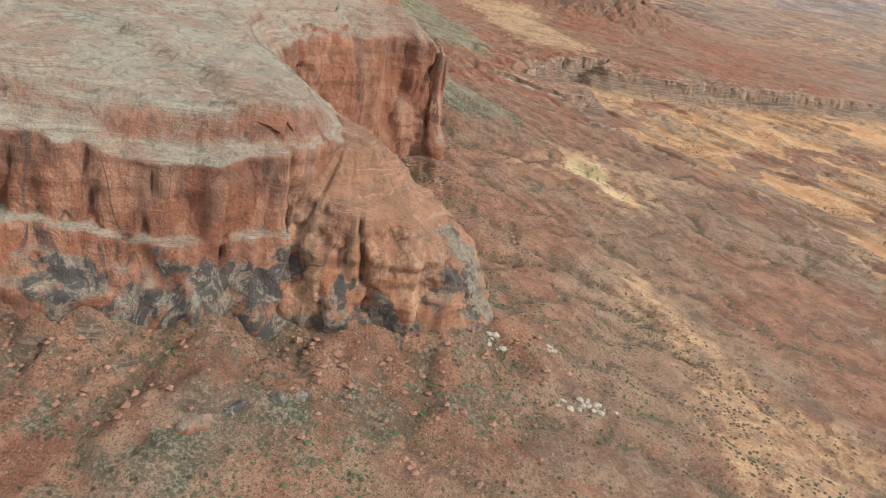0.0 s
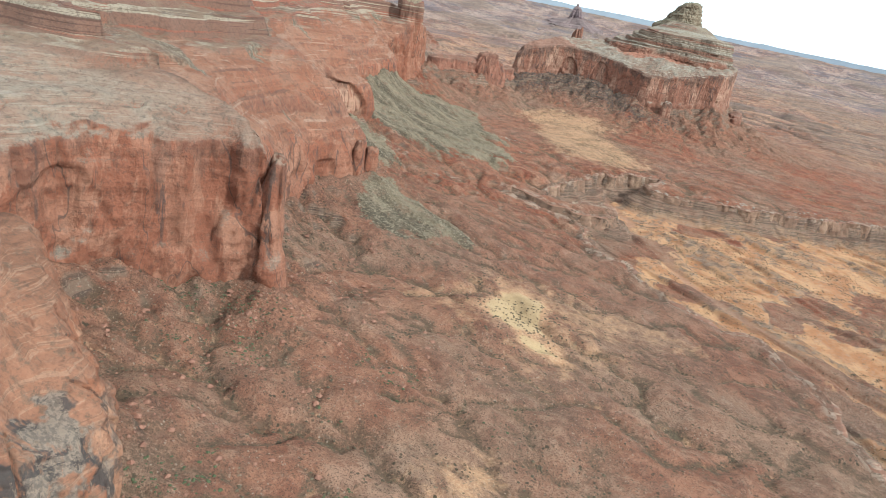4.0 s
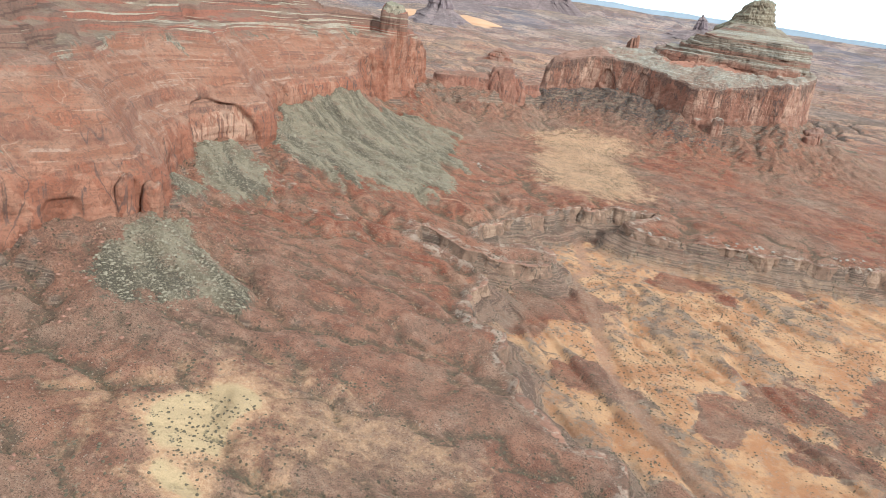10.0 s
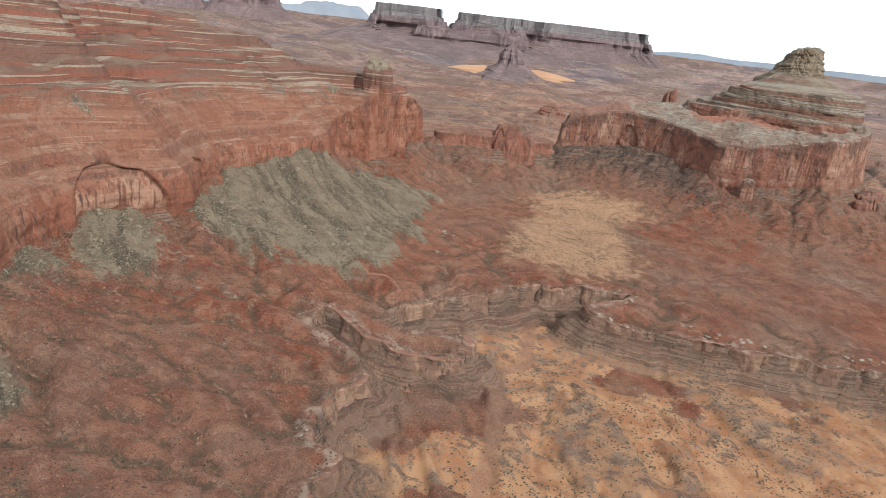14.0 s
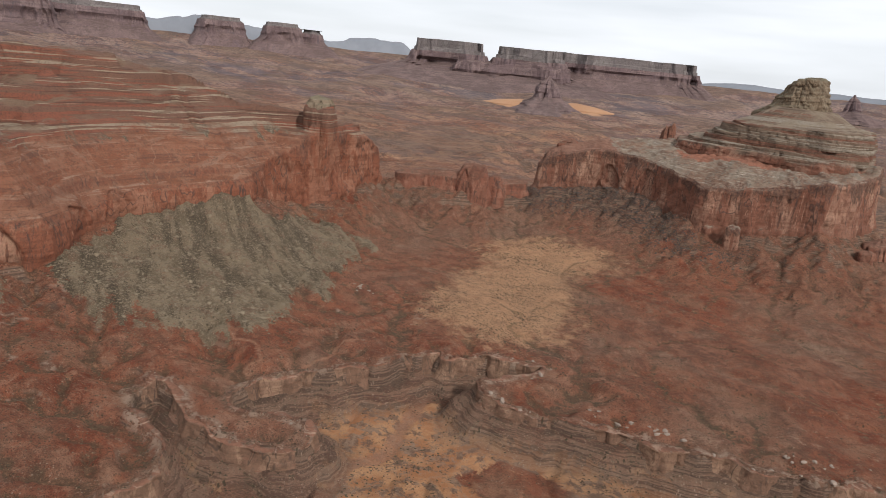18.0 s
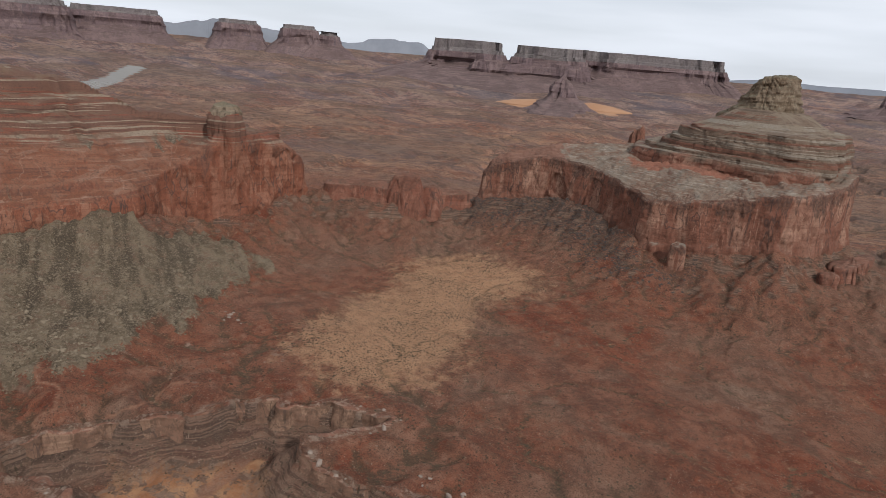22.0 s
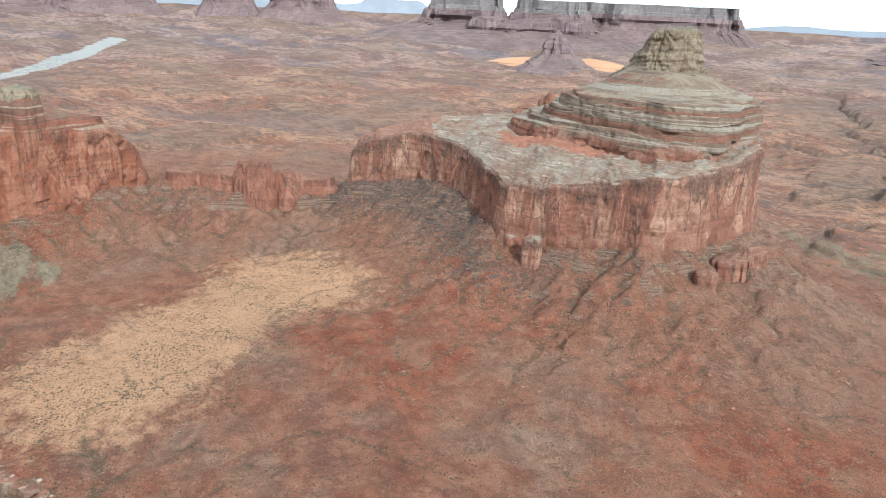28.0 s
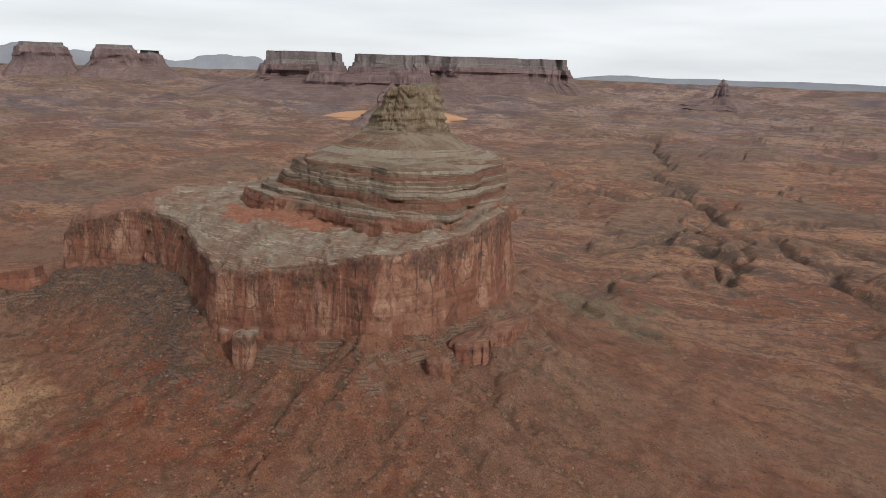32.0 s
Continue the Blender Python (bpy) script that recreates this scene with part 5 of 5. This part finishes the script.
for i, (grow, west, foot, head, back) in enumerate(((1.16, 42, 118, 128, 4), (1.10, 30, 126, 134, 3), (1.06, 20, 132, 141, 3), (1.02, 12, 139, 147, 2.5), (0.99, 5, 145, 153, 2.5), (0.95, 0, 151, 158, 3))):
    piece("ledge_band", wall_mesh("ledge_band", tier_ring(grow, west, foot, head, back), 1.0, 14, ROCK_BUTTE, tier_top(head, 1.0 if i == 5 else 0.0), rough=0.9, sink=6, shape=(0.3, 0.4), seed=480 + 7 * i, centre=TIER_CENTRE, bedded=2.0, blocky=0.7), butte)


def summit_top(x, y):
    return 204 + 0.06 * (x - 262) + 3 * ramp(14, 11, np.hypot(x - 270, y - 1367)) + 2 * ramp(8, 6, np.hypot(x - 274, y - 1368)) + 1.5 * fbm(x / 5, y / 5, octaves=3, seed=431)


piece("summit_tower", wall_mesh("summit_tower", SUMMIT_LINE, 0.8, 44, ROCK_SUMMIT, summit_top, rough=0.8, shape=(0.4, 0.52), lip=9, seed=440, centre=(262, 1366), bedded=1.8, blocky=1.2), butte, "grey-green blocky summit tower")


# ---- small outcrops at the cliff feet ----
def outcrop(name, label, centre, size, turn, foot, head, seed, material, rough=0.7, dome=0.25):
    """A small freestanding ledge or block."""
    th = np.linspace(0, 2 * math.pi, 16, endpoint=False)
    ux, uy = np.sign(np.cos(th)) * np.abs(np.cos(th)) ** 0.6 * size[0], np.sign(np.sin(th)) * np.abs(np.sin(th)) ** 0.6 * size[1]
    c, k = math.cos(radians(turn)), math.sin(radians(turn))
    line = np.stack([centre[0] + ux * c - uy * k, centre[1] + ux * k + uy * c, np.full(16, foot), head + 1.5 * vnoise(th * 1.3, th * 0, None, seed), np.full(16, min(size) * dome)], 1)
    me = wall_mesh(name, rounded(line, per=3), 0.9, 20, material, lambda x, y: head + 0.6 + 1.6 * fbm(x / 4, y / 4, octaves=3, seed=seed + 2), rough=rough, sink=8, lip=min(size) * 0.6, shape=(0.5, 0.35 if dome > 0.3 else 0.6), seed=seed, centre=centre)
    return tagged(new(name, me), label, "rock outcrop")


outcrop("sandstone_tower", "grey-capped red rock tower on the plateau's end", (-103, 987), (16, 15), 20, 60, 134, 491, ROCK_PLATEAU, 1.0, 0.2)
outcrop("sandstone_block", "grey blocky caprock sitting on the red tower", (-104, 988), (13, 12), 20, 134, 141, 492, ROCK_SUMMIT, 1.6, 0.25)
outcrop("sandstone_tower", "fluted red rock tower on the plateau's end", (-114, 1034), (15, 26), 10, 80, 112, 493, ROCK_PLATEAU, 1.5, 0.5)
outcrop("sandstone_spire", "stubby rounded pillar leaning on the slickrock wall", (5, 514), (5, 4.5), 30, 32, 54, 481, ROCK_PLATEAU, 0.8, 0.4)
outcrop("sandstone_spire", "tall cracked buttress standing against the red cliff", (13, 347), (8, 10), 25, 32, 80, 483, ROCK_PLATEAU, 1.2, 0.35)
outcrop("sandstone_spire", "slim red pillar beside the stubby one", (1, 500), (4, 5), 10, 32, 60, 485, ROCK_PLATEAU, 0.8, 0.5)
outcrop("sandstone_hillock", "rounded red knob on the low ridge", (-16, 1144), (23, 17), 35, 40, 78, 495, ROCK_SADDLE, 0.8, 0.55)
outcrop("sandstone_hillock", "smaller rounded red knob on the low ridge", (-2, 1172), (14, 20), 20, 40, 66, 497, ROCK_SADDLE, 0.8, 0.7)
outcrop("sandstone_tower", "rounded dark red rock tower behind the butte", (98, 1441), (16, 13), 30, 50, 129, 499, ROCK_SADDLE, 1.2, 0.6)
outcrop("sandstone_block", "squat pink sandstone block at the butte's foot", (258, 1196), (8, 6), 10, 40, 61, 471, ROCK_BUTTE)
outcrop("sandstone_ledge", "low red sandstone ledge below the butte", (376, 1300), (11, 36), -8, 36, 58, 475, ROCK_SADDLE, 2.6)
outcrop("sandstone_ledge", "dark red ledge of broken rock at the butte's foot", (370, 1243), (8, 4), 12, 36, 54, 477, ROCK_SADDLE, 1.2)
outcrop("sandstone_ledge", "low rock ledge with a pale top", (-27, 142), (19, 4), 33, 12, 25.5, 479, ROCK_PLATEAU, 1.0)


# ---- the saddle ridge ----
def saddle_top(x, y):
    d, w = nearest(x, y, SADDLE_LINE)
    zr = np.interp(w, np.arange(len(SADDLE_LINE) + 1), np.append(SADDLE_LINE[:, 3], SADDLE_LINE[0, 3]))
    return zr + 0.45 * np.maximum(d - 4, 0) + 0.8 * fbm(x / 6, y / 6, octaves=3, seed=451)


saddle = thing("sandstone_ridge", "low knobby red sandstone ridge joining plateau and butte", "rock ridge")
piece("ridge_wall", wall_mesh("ridge_wall", SADDLE_LINE, 1.0, 34, ROCK_SADDLE, saddle_top, rough=1.0, lip=7, seed=460), saddle)
piece("ridge_top", top_mesh("ridge_top", SADDLE_LINE, 1.5, saddle_top, ROCK_SADDLE, 3.0), saddle)


# ---- far country ----
def far_point(az, true):
    """Where the ground at that compass angle and true distance is drawn."""
    d = true if true < 2200 else 2200 + 2050 * (true - 2200) / (true - 150)
    a = radians(az)
    return FAR_EYE[0] + d * math.sin(a), FAR_EYE[1] + d * math.cos(a), d


def far_height(d, el):
    return FAR_EYE[2] + d * math.tan(radians(el))


def far_mesa(name, label, az0, az1, el_foot, el_mid, el_top, deep, true, seed, spread=0.35, material=None, group="", jag=0.015):
    """A table mountain: a spreading skirt, a dark cliff and a pale cap, each with its own ragged line."""
    mat = material or ROCK_FAR
    m = thing(name, label, "mesa", group)
    ax, ay, d = far_point(az0, true)
    bx, by, _ = far_point(az1, true)
    mid = np.array([(ax + bx) / 2, (ay + by) / 2])
    along = np.array([bx - ax, by - ay])
    long = np.linalg.norm(along)
    along = along / long
    back = np.array([-along[1], along[0]])
    if np.dot(back, mid - np.array(FAR_EYE[:2])) < 0:
        back = -back
    a = np.linspace(0, 2 * math.pi, 420, endpoint=False)
    e = 0.22
    ux, uy = np.sign(np.cos(a)) * np.abs(np.cos(a)) ** e, np.sign(np.sin(a)) * np.abs(np.sin(a)) ** e
    zf, zm, zt = far_height(d, el_foot), far_height(d, el_mid), far_height(d, el_top)
    rows = []
    skirt = [(u, spread * (1 - u) ** 1.6 + 0.10 * u, 0.6 + 0.5 * u) for u in np.linspace(0, 1, 9)]
    levels = [(zf - 60, spread * 2.0, 0.5)] + [(zf + u * 0.55 * (zm - zf), grow, amp) for u, grow, amp in skirt]
    levels += [(zf + 0.72 * (zm - zf), 0.085, 1.0), (zf + 0.86 * (zm - zf), 0.075, 1.0), (zm, 0.06, 1.0), (zm, 0.03, 1.0)]
    cut = len(levels)
    levels += [(zm + 0.3 * (zt - zm), 0.02, 1.0), (zm + 0.32 * (zt - zm), 0.0, 1.0), (zt, -0.01, 1.0), (zt, -0.2, 0.5), (zt, -0.5, 0.2)]
    for n, (z, grow, amp) in enumerate(levels):
        h = (deep + grow * (zt - zf) * 2.2)
        l = long / 2 + grow * (zt - zf) * 2.2
        base = mid + back * deep
        px, py = base[0] + along[0] * ux * l + back[0] * uy * h, base[1] + along[1] * ux * l + back[1] * uy * h
        push = amp * (zt - zf) * (0.30 * fbm(px / 150, py / 150, octaves=3, seed=seed) + 0.13 * fbm(px / 38, py / 38, octaves=3, seed=seed + 7) - 0.16 * ridged(px / 45, py / 45, 3, seed + 9) * (n < 10))
        rows.append(np.stack([px - push * back[0] * np.abs(uy) - push * along[0] * np.abs(ux) * 0.3 * np.sign(ux), py - push * back[1] * np.abs(uy) - push * along[1] * np.abs(ux) * 0.3 * np.sign(ux), np.full_like(px, z) + jag * (zt - zf) * fbm(px / 90, py / 90, octaves=3, seed=seed + 3) * (z > zm - 1)], 1))
    lower, upper = np.concatenate(rows[:cut]), np.concatenate(rows[cut - 1:])
    piece("cliff", mesh_of("cliff", lower, grid_faces(cut, len(a), True), mat, smooth=False), m)
    piece("cap", mesh_of("cap", upper, grid_faces(len(rows) - cut + 1, len(a), True), ROCK_CAP if material is None else mat, smooth=False), m)
    return m


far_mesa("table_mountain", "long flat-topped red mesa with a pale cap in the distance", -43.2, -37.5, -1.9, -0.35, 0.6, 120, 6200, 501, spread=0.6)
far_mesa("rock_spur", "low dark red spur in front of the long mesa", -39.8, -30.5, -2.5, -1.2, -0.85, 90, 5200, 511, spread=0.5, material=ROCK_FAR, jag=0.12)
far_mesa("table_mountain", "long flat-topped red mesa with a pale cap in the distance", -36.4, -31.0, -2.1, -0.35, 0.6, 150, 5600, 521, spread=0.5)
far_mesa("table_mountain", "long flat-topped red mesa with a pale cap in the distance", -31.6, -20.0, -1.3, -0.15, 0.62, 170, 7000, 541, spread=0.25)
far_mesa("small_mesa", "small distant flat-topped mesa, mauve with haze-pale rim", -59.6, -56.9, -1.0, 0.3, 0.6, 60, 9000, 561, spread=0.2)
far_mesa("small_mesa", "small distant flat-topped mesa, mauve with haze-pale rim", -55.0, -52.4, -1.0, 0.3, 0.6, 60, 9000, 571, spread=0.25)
far_mesa("small_mesa", "low distant dome of rock tinted mauve for haze", -52.0, -50.8, -1.0, 0.0, 0.3, 40, 9000, 581, spread=0.35)
far_mesa("small_mesa", "broad distant flat-topped mesa, its rock tinted mauve for haze", -76.5, -69.8, -1.5, 0.35, 0.75, 90, 8500, 595, spread=0.2)
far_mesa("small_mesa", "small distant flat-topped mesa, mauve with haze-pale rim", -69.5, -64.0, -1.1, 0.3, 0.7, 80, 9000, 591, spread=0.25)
def horizon_range(az0, az1, el_top, jag, seed):
    """A low range at the edge of sight, bent along the horizon."""
    az = np.linspace(az0, az1, 160)
    _, _, d = far_point(0, 16000)
    a = np.radians(az)
    fade = ramp(0, 0.12, (az - az0) / (az1 - az0)) * ramp(1, 0.88, (az - az0) / (az1 - az0))
    el = -1.1 + (el_top + 1.1 + jag * (fbm(az / 3.1, az * 0, octaves=4, seed=seed))) * fade
    rows = []
    for back, share in ((-40, 0.0), (0, 1.0), (25, 1.0), (60, 0.0)):
        r = d + back
        z = FAR_EYE[2] + d * np.tan(np.radians(-1.2 + (el + 1.2) * share))
        rows.append(np.stack([FAR_EYE[0] + r * np.sin(a), FAR_EYE[1] + r * np.cos(a), z], 1))
    return tagged(new("blue_range", mesh_of("blue_range", np.concatenate(rows), grid_faces(4, 160), HAZE_BLUE, smooth=False)), "faint range on the horizon, tinted blue for haze", "mountain range")


# low strips of land whose colour is the blue haze at the horizon
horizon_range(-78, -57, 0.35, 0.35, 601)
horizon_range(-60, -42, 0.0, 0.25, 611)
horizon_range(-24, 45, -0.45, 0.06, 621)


def cone_rock(name, label, foot, radius, height, seed, material, sharp=1.0, stretch=(1, 1), turn=0.0, n=72, levels=26, category="rock", rough=1.0):
    """A rock with a spreading skirt and a steep ribbed head."""
    th = np.linspace(0, 2 * math.pi, n, endpoint=False)
    rows = []
    for u in np.linspace(0, 1, levels):
        r = radius * np.interp(u, [0, 0.25, 0.4, 0.8, 1], [1, 0.55, 0.36 * sharp, 0.20 * sharp, 0.02])
        cx, cy = np.cos(th) * r * stretch[0], np.sin(th) * r * stretch[1]
        k = 1 + rough * (0.30 * fbm(np.cos(th) * 2.2 + 9, np.sin(th) * 2.2, u * 1.2, 3, seed) + 0.12 * vnoise(th * 0 + u * 16, th * 0.3, None, seed + 4))
        cx, cy = cx * k, cy * k
        ct, st = math.cos(radians(turn)), math.sin(radians(turn))
        rows.append(np.stack([foot[0] + cx * ct - cy * st, foot[1] + cx * st + cy * ct, np.full(n, foot[2] + u * height) + rough * 0.04 * height * vnoise(cx / radius * 4, cy / radius * 4, None, seed + 6) * (u < 0.98)], 1))
    ob = new(name, mesh_of(name, np.concatenate(rows), grid_faces(levels, n, True), material, smooth=rough < 0.5))
    return tagged(ob, label, category)


px, py, pd = far_point(-8.7, 5700)
cone_rock("pinnacle", "dark lone pinnacle on a wide skirt of rubble", (px, py, far_height(pd, -2.5)), 210, pd * math.tan(radians(2.1)), 701, ROCK_FAR, sharp=0.55, category="rock pinnacle")
px, py, pd = far_point(-33.2, 2950)
cone_rock("rock_fin", "jagged rock fin tinted mauve for haze beside an orange dune", (px, py, far_height(pd, -4.6)), 230, pd * math.tan(radians(3.1)), 711, ROCK_FAR, sharp=0.95, stretch=(0.7, 1.5), turn=20, category="rock fin")
px, py, pd = far_point(-35.5, 3000)
cone_rock("sand_dune", "smooth orange sand dune heaped against the fin", (px, py, far_height(pd, -4.45)), 190, 38, 721, DUNE, sharp=1.5, stretch=(1.4, 0.7), turn=35, category="dune", rough=0.25)
px, py, pd = far_point(-30.5, 3100)
cone_rock("sand_dune", "smooth orange sand dune heaped against the fin", (px, py, far_height(pd, -4.35)), 200, 40, 727, DUNE, sharp=1.5, stretch=(1.5, 0.7), turn=15, category="dune", rough=0.25)
cone_rock("rock_knoll", "low dark knoll on the open red plain", (-300, 1990, -2), 60, 38, 731, ROCK_SADDLE, sharp=1.4, category="rock knoll")
s, w = np.meshgrid(np.linspace(-600, 600, 25), np.linspace(-150, 150, 5))
wx, wy = -1875 - 0.76 * s + 0.65 * w, 1700 + 0.65 * s + 0.76 * w
away = np.hypot(wx - FAR_EYE[0], wy - FAR_EYE[1])
lake = tagged(new("water", mesh_of("water", np.stack([wx, wy, FAR_EYE[2] - (FAR_EYE[2] + 8.5) * away / pulled(away)], -1), grid_faces(5, 25), WATER)), "pale still lake water between red shores", "lake", kind="structure")


# ---- boulders, stones and shrubs ----
def rock_mesh(name, seed, material):
    """A weathered block: a roughened, chipped ball of facets with a flat foot."""
    bm = bmesh.new()
    bmesh.ops.create_icosphere(bm, subdivisions=1, radius=1.0)
    r = random.Random(seed)
    sx, sy, sz = r.uniform(0.8, 1.25), r.uniform(0.6, 1.0), r.uniform(0.5, 0.85)
    for v in bm.verts:
        k = 1 + r.uniform(-0.22, 0.18)
        box = max(abs(v.co.x), abs(v.co.y), abs(v.co.z))
        v.co = v.co.lerp(v.co / box * 0.8, 0.5) * k
        v.co = Vector((v.co.x * sx, v.co.y * sy, max(v.co.z * sz, -0.35)))
    me = bpy.data.meshes.new(name)
    bm.to_mesh(me)
    bm.free()
    me.materials.append(material)
    return me


def scatter_points(rng, n, box, wanted, tries=6):
    """Points in a box, kept by how much each soil wants them."""
    xs, ys, zs = [], [], []
    for _ in range(tries):
        x, y = rng.uniform(box[0], box[1], n), rng.uniform(box[2], box[3], n)
        z, k = on_ground(x, y)
        clear = ~(inside(x, y, PLATEAU_LINE) | inside(x, y, BUTTE_LINE) | inside(x, y, SADDLE_LINE) | inside(x, y, NOSE_LINE))
        keep = clear & (rng.uniform(0, 1, n) < wanted(x, y, k))
        xs.append(x[keep]), ys.append(y[keep]), zs.append(z[keep])
        if sum(map(len, xs)) >= n:
            break
    return np.concatenate(xs)[:n], np.concatenate(ys)[:n], np.concatenate(zs)[:n]


CLUMP = np.array([(1, 0, 0.25), (0.3, 0.95, 0.3), (-0.8, 0.6, 0.2), (-0.8, -0.6, 0.3), (0.3, -0.95, 0.2), (0.15, 0.1, 0.95), (0, 0, -0.25)])
CLUMP_FACES = np.array([(i, (i + 1) % 5, 5) for i in range(5)] + [((i + 1) % 5, i, 6) for i in range(5)])


def stuff(name, label, category, rng, points, size, flat, material, skew=1.6):
    x, y, z = points
    n = len(x)
    r = size[0] + (size[1] - size[0]) * rng.uniform(0, 1, n) ** skew
    a = rng.uniform(0, 6.283, n)
    v = CLUMP[None] * rng.uniform(0.7, 1.3, (n, 7, 1)) * r[:, None, None]
    vx = v[:, :, 0] * np.cos(a)[:, None] - v[:, :, 1] * np.sin(a)[:, None] + x[:, None]
    vy = v[:, :, 0] * np.sin(a)[:, None] + v[:, :, 1] * np.cos(a)[:, None] + y[:, None]
    vz = v[:, :, 2] * flat + z[:, None]
    faces = (CLUMP_FACES[None] + (np.arange(n) * 7)[:, None, None]).reshape(-1, 3)
    ob = new(name, mesh_of(name, np.stack([vx, vy, vz], -1), faces, material, smooth=False))
    return tagged(ob, label, category, kind="stuff")


rng = np.random.default_rng(7)
NEAR = (-120, 520, 130, 1260)
stuff("desert_shrubs", "small dark dry shrubs dotted over sand and washes", "shrubs", rng,
      scatter_points(rng, 36000, NEAR, lambda x, y, k: np.clip(0.03 + 0.9 * np.minimum(k["sand"], 0.75) + 0.9 * k["green"] + 0.5 * k["hollow"] + 0.5 * k["orange"] - k["talus"] - k["track"], 0, 1) * ramp(-0.6, 0.5, fbm(x / 30, y / 30, octaves=2, seed=801))), (0.28, 0.8), 0.85, SHRUB)
FAN_LINE = rounded(FAN)
stuff("sand_fan_shrubs", "even carpet of small dark shrubs on pale sand", "shrubs", rng,
      scatter_points(rng, 17000, (50, 240, 830, 1190), lambda x, y, k: ramp(-18, 12, signed(x, y, FAN_LINE)) * (1 - k["green"])), (0.2, 0.38), 0.8, SHRUB)
stuff("sagebrush", "pale grey sagebrush sprinkled over red soil", "shrubs", rng,
      scatter_points(rng, 27000, NEAR, lambda x, y, k: np.clip(0.35 - 0.5 * k["talus"] - 0.4 * k["sand"], 0, 1) * ramp(-0.5, 0.7, fbm(x / 50, y / 50, octaves=3, seed=805))), (0.15, 0.36), 0.7, SHRUB_PALE)
stuff("green_brush", "low green brush on the debris below the south cliff", "shrubs", rng,
      scatter_points(rng, 2600, (-130, 130, 100, 330), lambda x, y, k: np.clip(k["debris"] + 0.1, 0, 1) * ramp(-0.1, 0.5, fbm(x / 22, y / 22, octaves=3, seed=821))), (0.25, 0.75), 0.8, SHRUB_GREEN)
stuff("talus_stones", "loose grey broken stone lying on the talus", "stones", rng,
      scatter_points(rng, 16000, (-110, 90, 440, 980), lambda x, y, k: k["talus"]), (0.2, 1.15), 0.8, BOULDER, 3.2)
stuff("fallen_red_stones", "loose red stones below the cliffs", "stones", rng,
      scatter_points(rng, 12000, NEAR, lambda x, y, k: np.clip(k["debris"] - 0.25 - k["talus"], 0, 1)), (0.25, 1.5), 0.8, BOULDER_RED, 3.5)
stuff("dark_rubble", "dark varnished rubble heaped below the butte's wall", "stones", rng,
      scatter_points(rng, 5000, (0, 300, 1120, 1330), lambda x, y, k: k["rubble"]), (0.4, 1.7), 0.8, RUBBLE)
stuff("pale_rim_stones", "pale caprock chips along the canyon rims", "stones", rng,
      scatter_points(rng, 1300, (60, 520, 400, 900), lambda x, y, k: k["lip"] ** 2 * ramp(0.1, 0.6, fbm(x / 18, y / 18, octaves=2, seed=811))), (0.3, 1.1), 0.6, BOULDER_PALE)


def boulders(count, group, label, box, wanted, size, material, seed):
    local = np.random.default_rng(seed)
    kinds = [rock_mesh("boulder", seed + i, material) for i in range(6)]
    for i, (x, y, z) in enumerate(zip(*scatter_points(local, count, box, wanted, 12))):
        ob = new("boulder", kinds[i % 6])
        r = local.uniform(*size) * local.uniform(0.6, 1.0)
        ob.matrix_basis = pose(x, y, z - 0.05 * r, local.uniform(-12, 12), local.uniform(-12, 12), local.uniform(0, 360)) @ Matrix.Diagonal((r, r, r, 1))
        tagged(ob, label, "boulder", group)


boulders(170, "talus boulders", "grey angular boulder lying on the grey talus", (-110, 90, 600, 980), lambda x, y, k: k["talus"] * (y < 1200), (0.9, 2.7), BOULDER, 11)
boulders(85, "cliff-foot boulders", "red sandstone boulder fallen below the cliff", NEAR, lambda x, y, k: np.clip(k["debris"] - 0.45 - k["talus"], 0, 1), (0.7, 1.8), BOULDER_RED, 31)
boulders(28, "rim boulders", "pale caprock block resting near the canyon rim", (200, 480, 800, 930), lambda x, y, k: k["lip"], (1.0, 2.6), BOULDER_PALE, 51)


def outcrop_of_blocks(count, centre, spread, turn, group, label, size, material, seed):
    """A short broken ledge of separate blocks."""
    local = np.random.default_rng(seed)
    kinds = [rock_mesh("boulder", seed + i, material) for i in range(4)]
    along, across = local.normal(0, spread[0], count), local.normal(0, spread[1], count)
    c, k = math.cos(radians(turn)), math.sin(radians(turn))
    x, y = centre[0] + along * c - across * k, centre[1] + along * k + across * c
    z, _ = on_ground(x, y)
    for i in range(count):
        r = local.uniform(*size)
        ob = new("boulder", kinds[i % 4])
        ob.matrix_basis = pose(x[i], y[i], z[i], local.uniform(-10, 10), local.uniform(-10, 10), local.uniform(0, 360)) @ Matrix.Diagonal((r, r, r * 0.8, 1))
        tagged(ob, label, "boulder", group)


outcrop_of_blocks(22, (73, 174), (8, 1.8), 14, "pale ledge blocks", "pale weathered block of a broken ledge", (0.6, 1.9), BOULDER_PALE, 71)
outcrop_of_blocks(10, (41, 191), (2.2, 2.0), 60, "whitish slope blocks", "whitish block lying on the red slope", (0.7, 1.7), BOULDER_PALE, 81)
outcrop_of_blocks(6, (62, 196), (2.0, 1.6), 30, "whitish slope blocks", "whitish block lying on the red slope", (0.6, 1.5), BOULDER_PALE, 91)
outcrop_of_blocks(16, (306, 838), (14, 2.0), 12, "pale slabs above the canyon", "pale slab lying on the red plain", (0.7, 2.2), BOULDER_PALE, 101)
outcrop_of_blocks(12, (388, 868), (12, 2.5), 22, "pale slabs above the canyon", "pale slab lying on the red plain", (0.7, 2.0), BOULDER_PALE, 111)
outcrop_of_blocks(10, (60, 880), (6, 3.0), -20, "pale slabs below the talus", "pale slab on the red slope below the talus", (0.7, 1.9), BOULDER_PALE, 121)
